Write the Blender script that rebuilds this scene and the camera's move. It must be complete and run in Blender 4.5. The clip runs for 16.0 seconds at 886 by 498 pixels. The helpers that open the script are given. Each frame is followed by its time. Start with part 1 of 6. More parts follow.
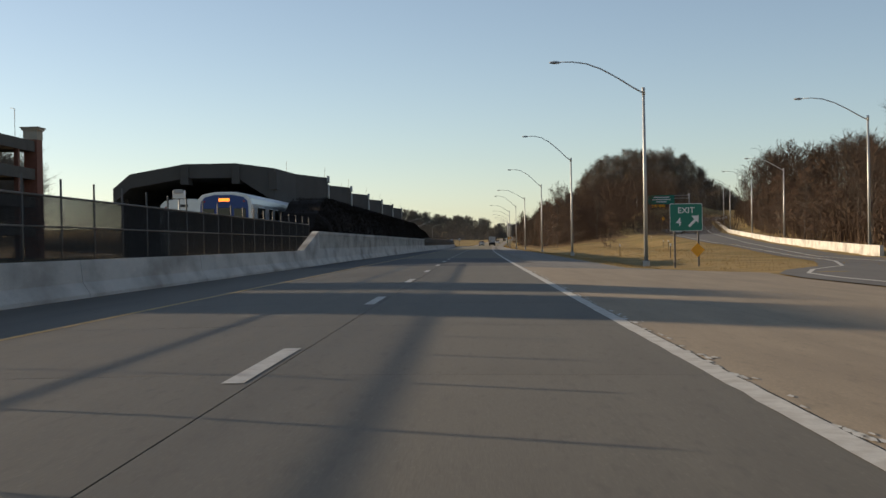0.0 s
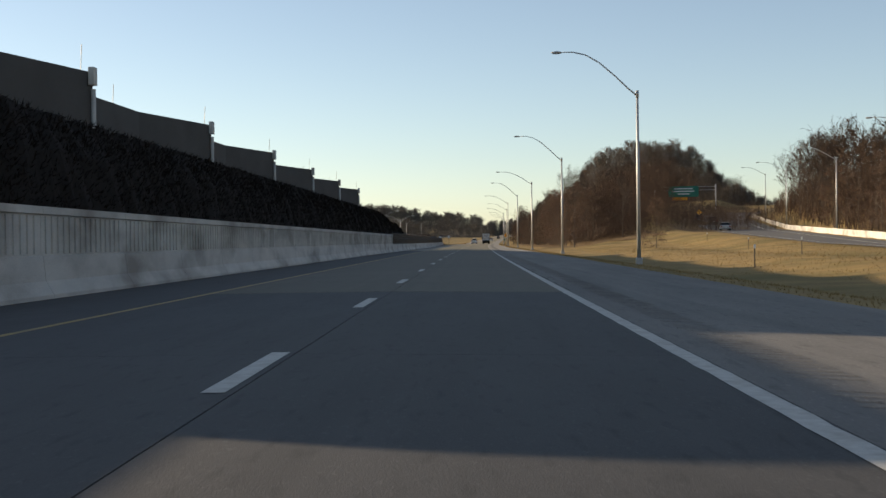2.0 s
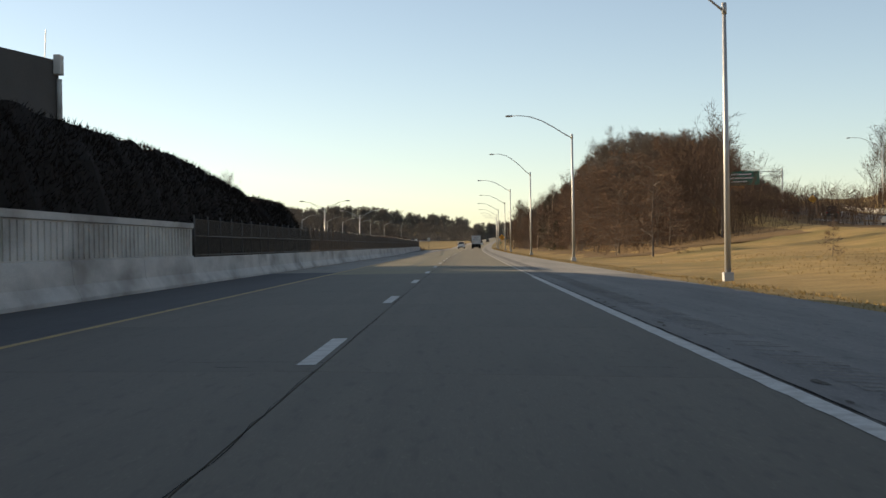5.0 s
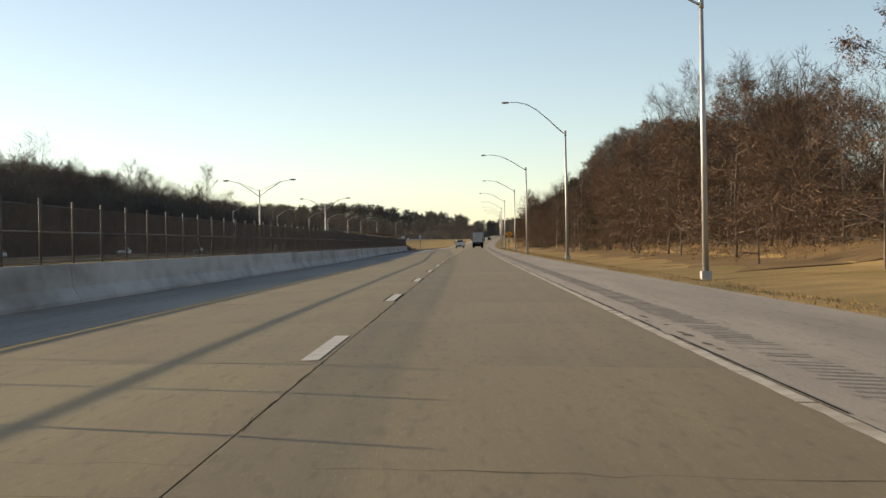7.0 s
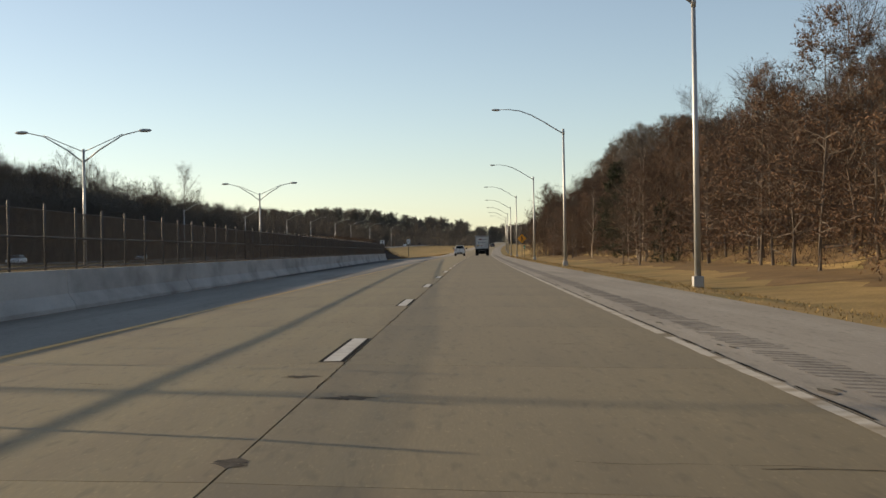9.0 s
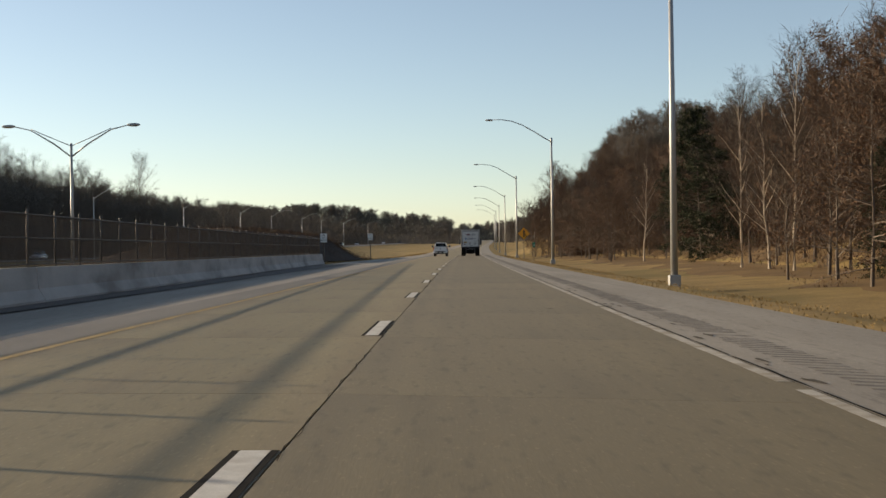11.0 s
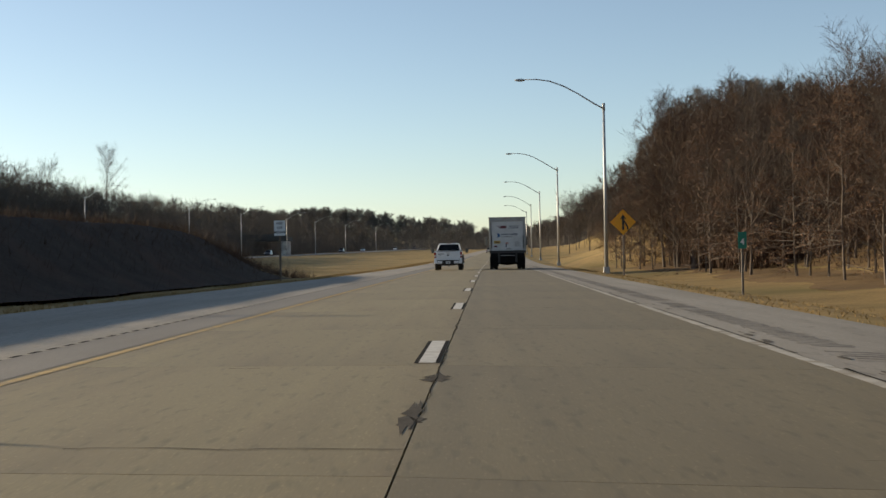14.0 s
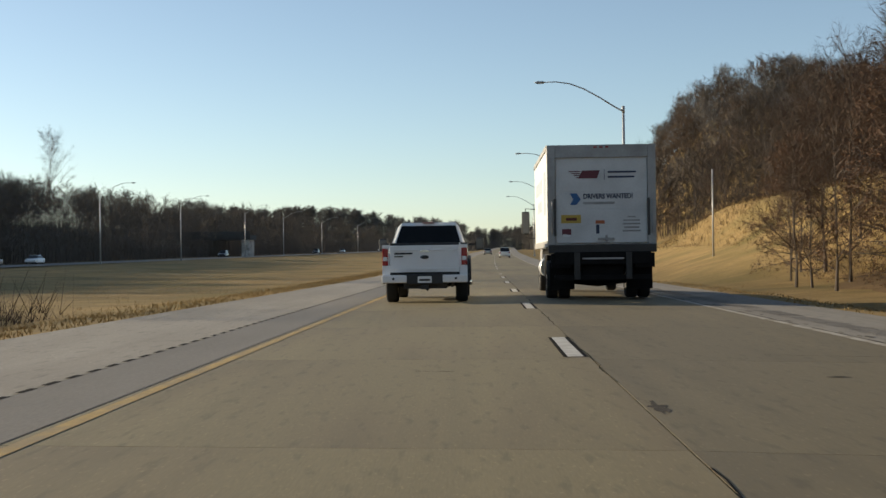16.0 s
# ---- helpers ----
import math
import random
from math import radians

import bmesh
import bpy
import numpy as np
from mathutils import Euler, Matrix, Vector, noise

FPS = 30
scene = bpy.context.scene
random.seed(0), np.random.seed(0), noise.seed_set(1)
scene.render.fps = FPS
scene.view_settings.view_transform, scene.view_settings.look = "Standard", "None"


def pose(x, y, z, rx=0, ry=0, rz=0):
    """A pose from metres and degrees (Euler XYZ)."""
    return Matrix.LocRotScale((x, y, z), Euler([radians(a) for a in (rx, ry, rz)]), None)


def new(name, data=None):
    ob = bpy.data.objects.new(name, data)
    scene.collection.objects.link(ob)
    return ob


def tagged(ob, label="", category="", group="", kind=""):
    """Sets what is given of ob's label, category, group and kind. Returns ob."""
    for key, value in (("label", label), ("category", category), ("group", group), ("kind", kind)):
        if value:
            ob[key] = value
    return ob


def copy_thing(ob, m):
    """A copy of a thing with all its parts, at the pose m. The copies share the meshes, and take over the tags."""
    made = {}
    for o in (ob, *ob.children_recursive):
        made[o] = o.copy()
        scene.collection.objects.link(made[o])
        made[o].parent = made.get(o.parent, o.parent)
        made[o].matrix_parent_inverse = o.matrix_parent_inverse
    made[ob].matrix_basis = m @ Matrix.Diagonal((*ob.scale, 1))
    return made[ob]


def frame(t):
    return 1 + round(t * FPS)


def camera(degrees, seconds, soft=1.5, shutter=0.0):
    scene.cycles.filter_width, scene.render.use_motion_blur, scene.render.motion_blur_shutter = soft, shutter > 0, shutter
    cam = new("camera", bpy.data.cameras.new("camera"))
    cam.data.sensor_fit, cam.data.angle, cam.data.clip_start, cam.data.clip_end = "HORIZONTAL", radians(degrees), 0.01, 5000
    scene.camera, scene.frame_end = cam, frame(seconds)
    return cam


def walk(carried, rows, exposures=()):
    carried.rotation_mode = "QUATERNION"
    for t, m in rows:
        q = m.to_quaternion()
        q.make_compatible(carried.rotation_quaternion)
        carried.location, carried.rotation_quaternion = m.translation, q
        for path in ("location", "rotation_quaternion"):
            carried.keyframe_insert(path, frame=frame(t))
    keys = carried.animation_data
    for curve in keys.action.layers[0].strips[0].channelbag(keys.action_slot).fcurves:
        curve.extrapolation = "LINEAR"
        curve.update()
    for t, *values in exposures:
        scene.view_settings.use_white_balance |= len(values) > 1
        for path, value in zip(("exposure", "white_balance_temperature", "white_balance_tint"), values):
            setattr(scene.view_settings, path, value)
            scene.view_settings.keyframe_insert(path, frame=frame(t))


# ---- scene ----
cam = camera(38.6, 16.0)

# seconds, x, y, z, pitch, roll, yaw
PATH = [
    (0.0, -0.029, 2.646, 1.041, -0.23, 0.97, 1.36),
    (0.3, -0.049, 11.774, 1.019, -0.13, 0.98, 1.33),
    (0.5, -0.064, 17.871, 1.03, -0.38, 0.87, 1.29),
    (1.0, -0.134, 33.202, 1.025, 0.01, 0.86, 1.14),
    (1.5, 0.024, 48.906, 1.057, 0.01, 1.10, 1.06),
    (2.0, 0.054, 64.822, 1.048, -0.34, 0.70, 0.98),
    (2.5, 0.107, 81.051, 1.045, -0.07, 0.61, 0.93),
    (3.0, 0.244, 97.470, 1.035, 0.21, 0.98, 1.13),
    (3.5, 0.245, 113.558, 1.043, 0.19, 0.83, 0.85),
    (4.0, 0.199, 129.277, 1.045, 0.09, 0.79, 0.61),
    (6.5, 0.751, 204.458, 1.104, -0.39, 0.99, 0.15),
    (7.0, 1.008, 219.691, 1.094, -0.24, 1.07, 0.29),
    (7.5, 1.244, 234.902, 1.081, -0.34, 1.12, 0.24),
    (8.0, 1.484, 250.062, 1.077, -0.27, 1.10, 0.27),
    (8.5, 1.669, 265.192, 1.060, -0.17, 1.13, 0.43),
    (9.0, 1.754, 280.232, 1.080, 0.07, 0.96, 0.34),
    (11.5, 2.785, 351.842, 1.105, -0.03, 0.85, -0.64),
    (12.0, 3.104, 366.448, 1.100, 0.17, 0.96, -0.84),
    (12.5, 3.520, 381.251, 1.084, 0.06, 1.29, -0.59),
    (13.0, 3.870, 396.273, 1.083, 0.27, 1.19, -0.03),
    (13.2, 3.923, 402.296, 1.077, 0.20, 1.12, 0.08),
    (13.5, 4.029, 411.336, 1.069, 0.15, 1.13, 0.37),
    (14.0, 3.925, 426.331, 1.078, 0.29, 1.03, 0.55),
    (14.5, 3.912, 441.309, 1.081, 0.36, 0.82, 0.67),
    (15.0, 3.868, 456.295, 1.061, 0.34, 0.48, 0.64),
    (15.5, 3.849, 471.414, 1.060, 0.16, 0.03, 0.55),
    (16.0, 3.925, 486.553, 1.080, 0.37, 0.79, 0.15),
]
walk(cam, [(t, pose(x, y, z, 90 + p, r, w)) for t, x, y, z, p, r, w in PATH],
     exposures=[(0, 0.48, 6850, 10), (1.0, 0.58, 6850, 10), (2.5, 0.8, 6950, 10), (4.2, 0.9, 7150, 10), (7, 0.94, 7450, 10), (8.4, 0.75, 7250, 10), (9, 0.69, 7200, 10), (12, 0.66, 6900, 9), (16, 0.62, 6500, 6)])

# ---- light: a low winter sun from the left, a little ahead ----
SUN_EL, SUN_AZ = radians(13.5), radians(-67)
world = bpy.data.worlds.new("sky")
scene.world = world
world.use_nodes = True
wn = world.node_tree
sky = wn.nodes.new("ShaderNodeTexSky")
sky.sky_type = "NISHITA"
sky.sun_disc = False
sky.sun_elevation, sky.sun_rotation = SUN_EL, SUN_AZ % (2 * math.pi)
sky.altitude, sky.air_density, sky.dust_density, sky.ozone_density = 100, 0.8, 0.4, 1.55
soft = wn.nodes.new("ShaderNodeHueSaturation")
soft.inputs["Saturation"].default_value = 0.86
wn.links.new(sky.outputs[0], soft.inputs["Color"])
wn.links.new(soft.outputs[0], wn.nodes["Background"].inputs[0])
wn.nodes["Background"].inputs[1].default_value = 0.104
sun = new("sun", bpy.data.lights.new("sun", "SUN"))
sun.data.energy, sun.data.angle, sun.data.color = 5.0, radians(0.6), (1.0, 0.82, 0.6)
sun_way = Vector((math.sin(SUN_AZ) * math.cos(SUN_EL), math.cos(SUN_AZ) * math.cos(SUN_EL), math.sin(SUN_EL)))
sun.rotation_euler = sun_way.to_track_quat("Z", "Y").to_euler()

# ---- materials ----


def mat(name, base, rough=0.8, metal=0.0, spread=0.12, scale=4.0, fine=40.0, bump=0.2, dark=None, stain=0.0,
        stain_scale=0.6, rand=0.0, spec=0.5, coat=0.0, stretch=(1, 1, 1), speck=0.0, speck_scale=14.0):
    """Base colour with grain at two scales, optional stains of a second colour and a change from piece to piece."""
    m = bpy.data.materials.new(name)
    m.use_nodes = True
    nt = m.node_tree
    b = nt.nodes["Principled BSDF"]
    b.inputs["Roughness"].default_value, b.inputs["Metallic"].default_value = rough, metal
    b.inputs["Specular IOR Level"].default_value, b.inputs["Coat Weight"].default_value = spec, coat
    co = nt.nodes.new("ShaderNodeTexCoord")
    mp = nt.nodes.new("ShaderNodeMapping")
    mp.inputs["Scale"].default_value = stretch
    nt.links.new(co.outputs["Object"], mp.inputs["Vector"])
    n1, n2 = nt.nodes.new("ShaderNodeTexNoise"), nt.nodes.new("ShaderNodeTexNoise")
    for n, s in ((n1, scale), (n2, fine)):
        n.inputs["Scale"].default_value, n.inputs["Detail"].default_value = s, 5
        nt.links.new(mp.outputs[0], n.inputs["Vector"])
    add = nt.nodes.new("ShaderNodeMath")
    add.operation = "ADD"
    nt.links.new(n1.outputs["Fac"], add.inputs[0])
    nt.links.new(n2.outputs["Fac"], add.inputs[1])
    last = add.outputs[0]
    if rand:
        info = nt.nodes.new("ShaderNodeObjectInfo")
        mul = nt.nodes.new("ShaderNodeMath")
        mul.operation = "MULTIPLY_ADD"
        mul.inputs[1].default_value = rand
        nt.links.new(info.outputs["Random"], mul.inputs[0])
        nt.links.new(last, mul.inputs[2])
        last = mul.outputs[0]
    rng = nt.nodes.new("ShaderNodeMapRange")
    rng.inputs["From Min"].default_value, rng.inputs["From Max"].default_value = 0.6, 1.4 + rand
    rng.inputs["To Min"].default_value, rng.inputs["To Max"].default_value = 1 - 1.6 * spread, 1 + 1.6 * spread
    nt.links.new(last, rng.inputs["Value"])
    mix = nt.nodes.new("ShaderNodeMix")
    mix.data_type, mix.blend_type = "RGBA", "MULTIPLY"
    mix.inputs["Factor"].default_value = 1
    mix.inputs["A"].default_value = (*base, 1)
    nt.links.new(rng.outputs[0], mix.inputs["B"])
    col = mix.outputs["Result"]
    if dark:
        n3 = nt.nodes.new("ShaderNodeTexNoise")
        n3.inputs["Scale"].default_value, n3.inputs["Detail"].default_value = stain_scale, 6
        nt.links.new(mp.outputs[0], n3.inputs["Vector"])
        r3 = nt.nodes.new("ShaderNodeMapRange")
        r3.inputs["From Min"].default_value, r3.inputs["From Max"].default_value = 0.45, 0.7
        r3.inputs["To Max"].default_value = stain
        nt.links.new(n3.outputs["Fac"], r3.inputs["Value"])
        m3 = nt.nodes.new("ShaderNodeMix")
        m3.data_type = "RGBA"
        m3.inputs["B"].default_value = (*dark, 1)
        nt.links.new(r3.outputs[0], m3.inputs["Factor"])
        nt.links.new(col, m3.inputs["A"])
        col = m3.outputs["Result"]
    if speck:
        # small dark and pale flecks, and streaks along the way of travel
        for sc, lo, hi, tint, st in ((speck_scale, 0.56, 0.72, 0.45, (1, 0.2, 1)), (speck_scale * 3.1, 0.6, 0.72, 1.6, (1, 0.3, 1)), (2.2, 0.5, 0.75, 0.7, (1, 0.03, 1))):
            mv = nt.nodes.new("ShaderNodeMapping")
            mv.inputs["Scale"].default_value = st
            nt.links.new(co.outputs["Object"], mv.inputs["Vector"])
            n4 = nt.nodes.new("ShaderNodeTexNoise")
            n4.inputs["Scale"].default_value, n4.inputs["Detail"].default_value = sc, 3
            nt.links.new(mv.outputs[0], n4.inputs["Vector"])
            r4 = nt.nodes.new("ShaderNodeMapRange")
            r4.inputs["From Min"].default_value, r4.inputs["From Max"].default_value = lo, hi
            r4.inputs["To Max"].default_value = speck
            nt.links.new(n4.outputs["Fac"], r4.inputs["Value"])
            m4 = nt.nodes.new("ShaderNodeMix")
            m4.data_type, m4.blend_type = "RGBA", "MULTIPLY"
            m4.inputs["B"].default_value = (tint, tint, tint, 1)
            nt.links.new(r4.outputs[0], m4.inputs["Factor"])
            nt.links.new(col, m4.inputs["A"])
            col = m4.outputs["Result"]
    nt.links.new(col, b.inputs["Base Color"])
    if bump:
        bp = nt.nodes.new("ShaderNodeBump")
        bp.inputs["Strength"].default_value, bp.inputs["Distance"].default_value = bump, 0.004
        nt.links.new(n2.outputs["Fac"], bp.inputs["Height"])
        nt.links.new(bp.outputs[0], b.inputs["Normal"])
    return m


def glow(name, colour, strength):
    m = mat(name, colour, 0.4, bump=0)
    b = m.node_tree.nodes["Principled BSDF"]
    b.inputs["Emission Color"].default_value, b.inputs["Emission Strength"].default_value = (*colour, 1), strength
    return m


OLD_PAVING = mat("brown_worn_concrete_paving", (0.106, 0.095, 0.074), 0.8, spread=0.13, scale=1.1, fine=45, bump=0.2, dark=(0.082, 0.073, 0.057), stain=0.7, stain_scale=0.45, rand=0.2, stretch=(1.6, 0.14, 1), speck=0.3, speck_scale=11)
TAN_PAVING = mat("tan_gore_concrete", (0.27, 0.208, 0.135), 0.8, spread=0.13, scale=1.1, fine=45, bump=0.2, dark=(0.21, 0.16, 0.105), stain=0.7, stain_scale=0.4, stretch=(1.6, 0.3, 1), speck=0.3, speck_scale=11)
CONCRETE = mat("old_concrete_paving", (0.2, 0.163, 0.084), 0.75, spread=0.13, scale=1.1, fine=45, bump=0.2, dark=(0.135, 0.102, 0.056), stain=0.8, stain_scale=0.45, rand=0.3, stretch=(1.6, 0.14, 1), speck=0.45, speck_scale=11)
CONCRETE_R = mat("darker_concrete_paving", (0.16, 0.129, 0.07), 0.75, spread=0.13, scale=1.1, fine=45, bump=0.2, dark=(0.12, 0.096, 0.054), stain=0.8, stain_scale=0.45, rand=0.3, stretch=(1.6, 0.14, 1), speck=0.45, speck_scale=11)
DARK_PAVING = mat("dark_brown_concrete_paving", (0.112, 0.093, 0.064), 0.78, spread=0.13, scale=1.1, fine=45, bump=0.2, dark=(0.085, 0.072, 0.05), stain=0.8, stain_scale=0.45, rand=0.25, stretch=(1.6, 0.14, 1), speck=0.4, speck_scale=11)
ASPHALT = mat("worn_asphalt", (0.045, 0.043, 0.042), 0.8, spread=0.2, scale=0.8, fine=70, bump=0.4, dark=(0.042, 0.04, 0.04), stain=0.6, stain_scale=0.25, stretch=(1.4, 0.4, 1), speck=0.7, speck_scale=10)
SHOULDER = mat("pale_shoulder_asphalt", (0.25, 0.225, 0.185), 0.85, spread=0.14, scale=0.7, fine=50, bump=0.4, dark=(0.17, 0.15, 0.122), stain=0.7, stain_scale=0.3, stretch=(1.3, 0.2, 1), speck=0.55, speck_scale=9)
MID_SHOULDER = mat("grey_shoulder_asphalt", (0.165, 0.152, 0.134), 0.85, spread=0.16, scale=0.7, fine=50, bump=0.4, dark=(0.115, 0.105, 0.095), stain=0.7, stain_scale=0.3, stretch=(1.3, 0.2, 1), speck=0.6, speck_scale=9)
RUMBLE = mat("worn_rumble_asphalt", (0.195, 0.176, 0.148), 0.9, spread=0.25, scale=3, fine=30, bump=0.4, dark=(0.14, 0.126, 0.108), stain=0.9, stain_scale=0.8, speck=0.5, speck_scale=9)
PATCH = mat("grey_patching_mortar", (0.075, 0.066, 0.054), 0.95, spread=0.3, scale=6, bump=0.4, spec=0.1)
HILL_TWIG = mat("brown_hill_twigs", (0.115, 0.084, 0.062), 0.9, spread=0.3, scale=0.12, bump=0, spec=0.1)
# distance haze is put into this paler twig colour
HAZE_TWIG = mat("haze_paled_twigs", (0.14, 0.124, 0.108), 0.9, spread=0.2, scale=0.3, bump=0, spec=0.1)
GRIMY_BLACK = mat("grimy_black_steel", (0.014, 0.013, 0.012), 0.95, spread=0.25, scale=3, bump=0.1, spec=0.12)
JOINT = mat("joint_filler", (0.03, 0.028, 0.026), 0.95, bump=0.2, spec=0.1)
TAR = mat("tar_patch", (0.016, 0.015, 0.014), 0.95, spread=0.2, bump=0.3, spec=0.05)
GRIT = mat("dark_broken_asphalt", (0.1, 0.09, 0.075), 0.95, spread=0.25, scale=6, bump=0.5, spec=0.1)
WHITE_LINE = mat("worn_white_line", (0.5, 0.48, 0.43), 0.7, spread=0.12, scale=8, fine=90, dark=(0.3, 0.26, 0.21), stain=0.6, stain_scale=5)
WORN_LINE = mat("badly_worn_white_line", (0.4, 0.37, 0.31), 0.75, spread=0.15, scale=7, fine=90, dark=(0.2, 0.16, 0.1), stain=1.0, stain_scale=2.2)
YELLOW_LINE = mat("worn_yellow_line", (0.38, 0.25, 0.07), 0.7, spread=0.18, scale=6, fine=90, dark=(0.24, 0.185, 0.1), stain=0.9, stain_scale=1.8)
BARRIER = mat("stained_barrier_concrete", (0.5, 0.475, 0.425), 0.85, spread=0.14, scale=1.2, fine=45, dark=(0.21, 0.185, 0.155), stain=0.85, stain_scale=0.7, stretch=(1, 0.5, 1.2))
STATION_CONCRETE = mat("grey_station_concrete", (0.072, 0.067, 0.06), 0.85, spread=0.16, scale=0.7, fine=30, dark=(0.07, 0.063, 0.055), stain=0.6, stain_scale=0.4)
# darker than the roof concrete; on the rear and side walls
STATION_DARK = mat("dark_station_wall", (0.05, 0.045, 0.04), 0.9, bump=0.1)
GALV = mat("galvanised_steel", (0.4, 0.4, 0.39), 0.5, 0.5, spread=0.08, scale=3, fine=30, bump=0.05)
RUST_STEEL = mat("weathered_fence_steel", (0.15, 0.13, 0.11), 0.7, 0.4, spread=0.2, scale=5, bump=0.1)
FENCE_POST = mat("dull_fence_post", (0.11, 0.1, 0.087), 0.6, 0.3, spread=0.15, scale=4, bump=0.05, rand=0.5)
WIRE = mat("fence_wire", (0.19, 0.155, 0.12), 0.7, 0.4, spread=0.2, bump=0)
DARK_WIRE = mat("dark_grey_fence_wire", (0.05, 0.048, 0.046), 0.7, 0.2, spread=0.2, bump=0)
DRY_GRASS = mat("dry_winter_grass", (0.29, 0.2, 0.084), 0.95, spread=0.22, scale=0.6, fine=9, bump=0.8, dark=(0.15, 0.125, 0.048), stain=0.9, stain_scale=0.1, spec=0.1)
LITTER = mat("leaf_litter", (0.165, 0.108, 0.052), 0.95, spread=0.25, scale=0.9, fine=9, bump=0.8, dark=(0.11, 0.075, 0.04), stain=0.8, stain_scale=0.2, spec=0.1)
# near-black brown: the shade on the berm's road side is in this colour
BERM_SHADE = mat("berm_ground_shade", (0.05, 0.036, 0.026), 0.95, spread=0.3, scale=0.8, fine=8, bump=0.8, dark=(0.08, 0.045, 0.03), stain=0.6, stain_scale=0.3, spec=0.1)
GREY_STRIP = mat("grey_shoulder_strip", (0.15, 0.138, 0.12), 0.85, spread=0.15, scale=0.8, fine=50, bump=0.3, dark=(0.1, 0.09, 0.078), stain=0.6, stain_scale=0.3, stretch=(1.3, 0.2, 1))
BARK = mat("grey_brown_bark", (0.105, 0.083, 0.064), 0.9, spread=0.2, scale=4, fine=25, bump=0.5, rand=0.4, stretch=(1, 1, 0.3))
PALE_BARK = mat("pale_tan_bark", (0.34, 0.28, 0.21), 0.85, spread=0.2, scale=5, fine=25, bump=0.4, rand=0.3, stretch=(1, 1, 0.3))
TWIG = mat("bare_twigs", (0.078, 0.063, 0.051), 0.9, spread=0.15, scale=2, bump=0, rand=0.5, spec=0.1)
RED_TWIG = mat("reddish_bare_twigs", (0.08, 0.053, 0.037), 0.9, spread=0.15, scale=2, bump=0, rand=0.5, spec=0.1)
# grey twigs, base colour raised to carry haze and light through the crowns
HAZED_GREY_TWIG = mat("hazed_grey_bare_twigs", (0.115, 0.1, 0.085), 0.9, spread=0.2, scale=0.4, bump=0, rand=0.3, spec=0.1)
DARK_TWIG = mat("dark_brown_twigs", (0.075, 0.05, 0.035), 0.9, spread=0.2, scale=0.6, bump=0, spec=0.1)
OAK_LEAF = mat("dry_brown_oak_leaves", (0.12, 0.066, 0.036), 0.7, spread=0.4, scale=3, bump=0, rand=0.4, spec=0.2)
NEEDLE = mat("dark_pine_needles", (0.022, 0.032, 0.012), 0.8, spread=0.3, scale=2, bump=0, rand=0.3, spec=0.2)
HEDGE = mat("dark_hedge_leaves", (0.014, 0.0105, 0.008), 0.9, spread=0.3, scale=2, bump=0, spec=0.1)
SIGN_GREEN = mat("green_sign_sheeting", (0.005, 0.17, 0.11), 0.4, spread=0.05, bump=0)
SIGN_WHITE = mat("white_sign_sheeting", (0.75, 0.75, 0.72), 0.4, spread=0.04, bump=0)
SIGN_ORANGE = mat("amber_sign_sheeting", (0.85, 0.36, 0.01), 0.4, spread=0.05, bump=0)
BLACK = mat("black_paint", (0.015, 0.015, 0.016), 0.5, spread=0.05, bump=0)
WOOD_POST = mat("weathered_wood_post", (0.14, 0.11, 0.08), 0.9, spread=0.2, stretch=(1, 1, 0.2))
BRICK = mat("dark_red_brick_facing", (0.16, 0.065, 0.045), 0.9, spread=0.15, scale=2, fine=20)
WHITE_PAINT = mat("white_vehicle_paint", (0.78, 0.78, 0.77), 0.25, spread=0.03, bump=0, coat=0.6)
TYRE = mat("black_tyre_rubber", (0.018, 0.018, 0.018), 0.85, spread=0.1, bump=0.1)
RIM = mat("alloy_rim", (0.45, 0.45, 0.45), 0.35, 0.9, spread=0.05, bump=0)
GLASS = mat("dark_vehicle_glass", (0.012, 0.014, 0.015), 0.06, spread=0.05, bump=0)
RED_LENS = mat("red_lamp_lens", (0.3, 0.012, 0.014), 0.2, spread=0.05, bump=0, coat=0.5)
CHROME = mat("chrome", (0.7, 0.7, 0.7), 0.15, 1.0, spread=0.03, bump=0)
BLUE = mat("blue_train_front", (0.015, 0.05, 0.2), 0.35, spread=0.06, bump=0)
STAINLESS = mat("brushed_stainless", (0.6, 0.61, 0.62), 0.35, 0.7, spread=0.05, bump=0.03)

# ---- road frame: u across (right), y along, z up ----
BEND = 2.84e-5


def wx(u, y):
    return u + (BEND * y * y if y < 900 else BEND * (810000 + 1800 * (y - 900)))


def climb(y):
    d = max(0.0, y - 560)
    return 0.009 * d * d / (d + 60)


def zr(u, y):
    """Height of the paved surface."""
    if u > 2.3:
        z = -0.0345 - 0.04 * (u - 2.3)
    elif u > -1.83:
        z = -0.015 * u
    else:
        z = 0.0275 - 0.004 * (-1.83 - u)
    return z + climb(y)


def at(u, y, z=None):
    return Vector((wx(u, y), y, zr(u, y) if z is None else z))


def heading(y):
    """Turn about z, in degrees, that lines a thing up with the road."""
    return -math.degrees(math.atan(2 * BEND * min(y, 900)))


def lerp(rows, v):
    return float(np.interp(v, [r[0] for r in rows], [r[1] for r in rows]))


def smooth(a, b, v):
    """Eases from 0 at a to 1 at b."""
    t = min(1.0, max(0.0, (v - a) / (b - a)))
    return t * t * (3 - 2 * t)


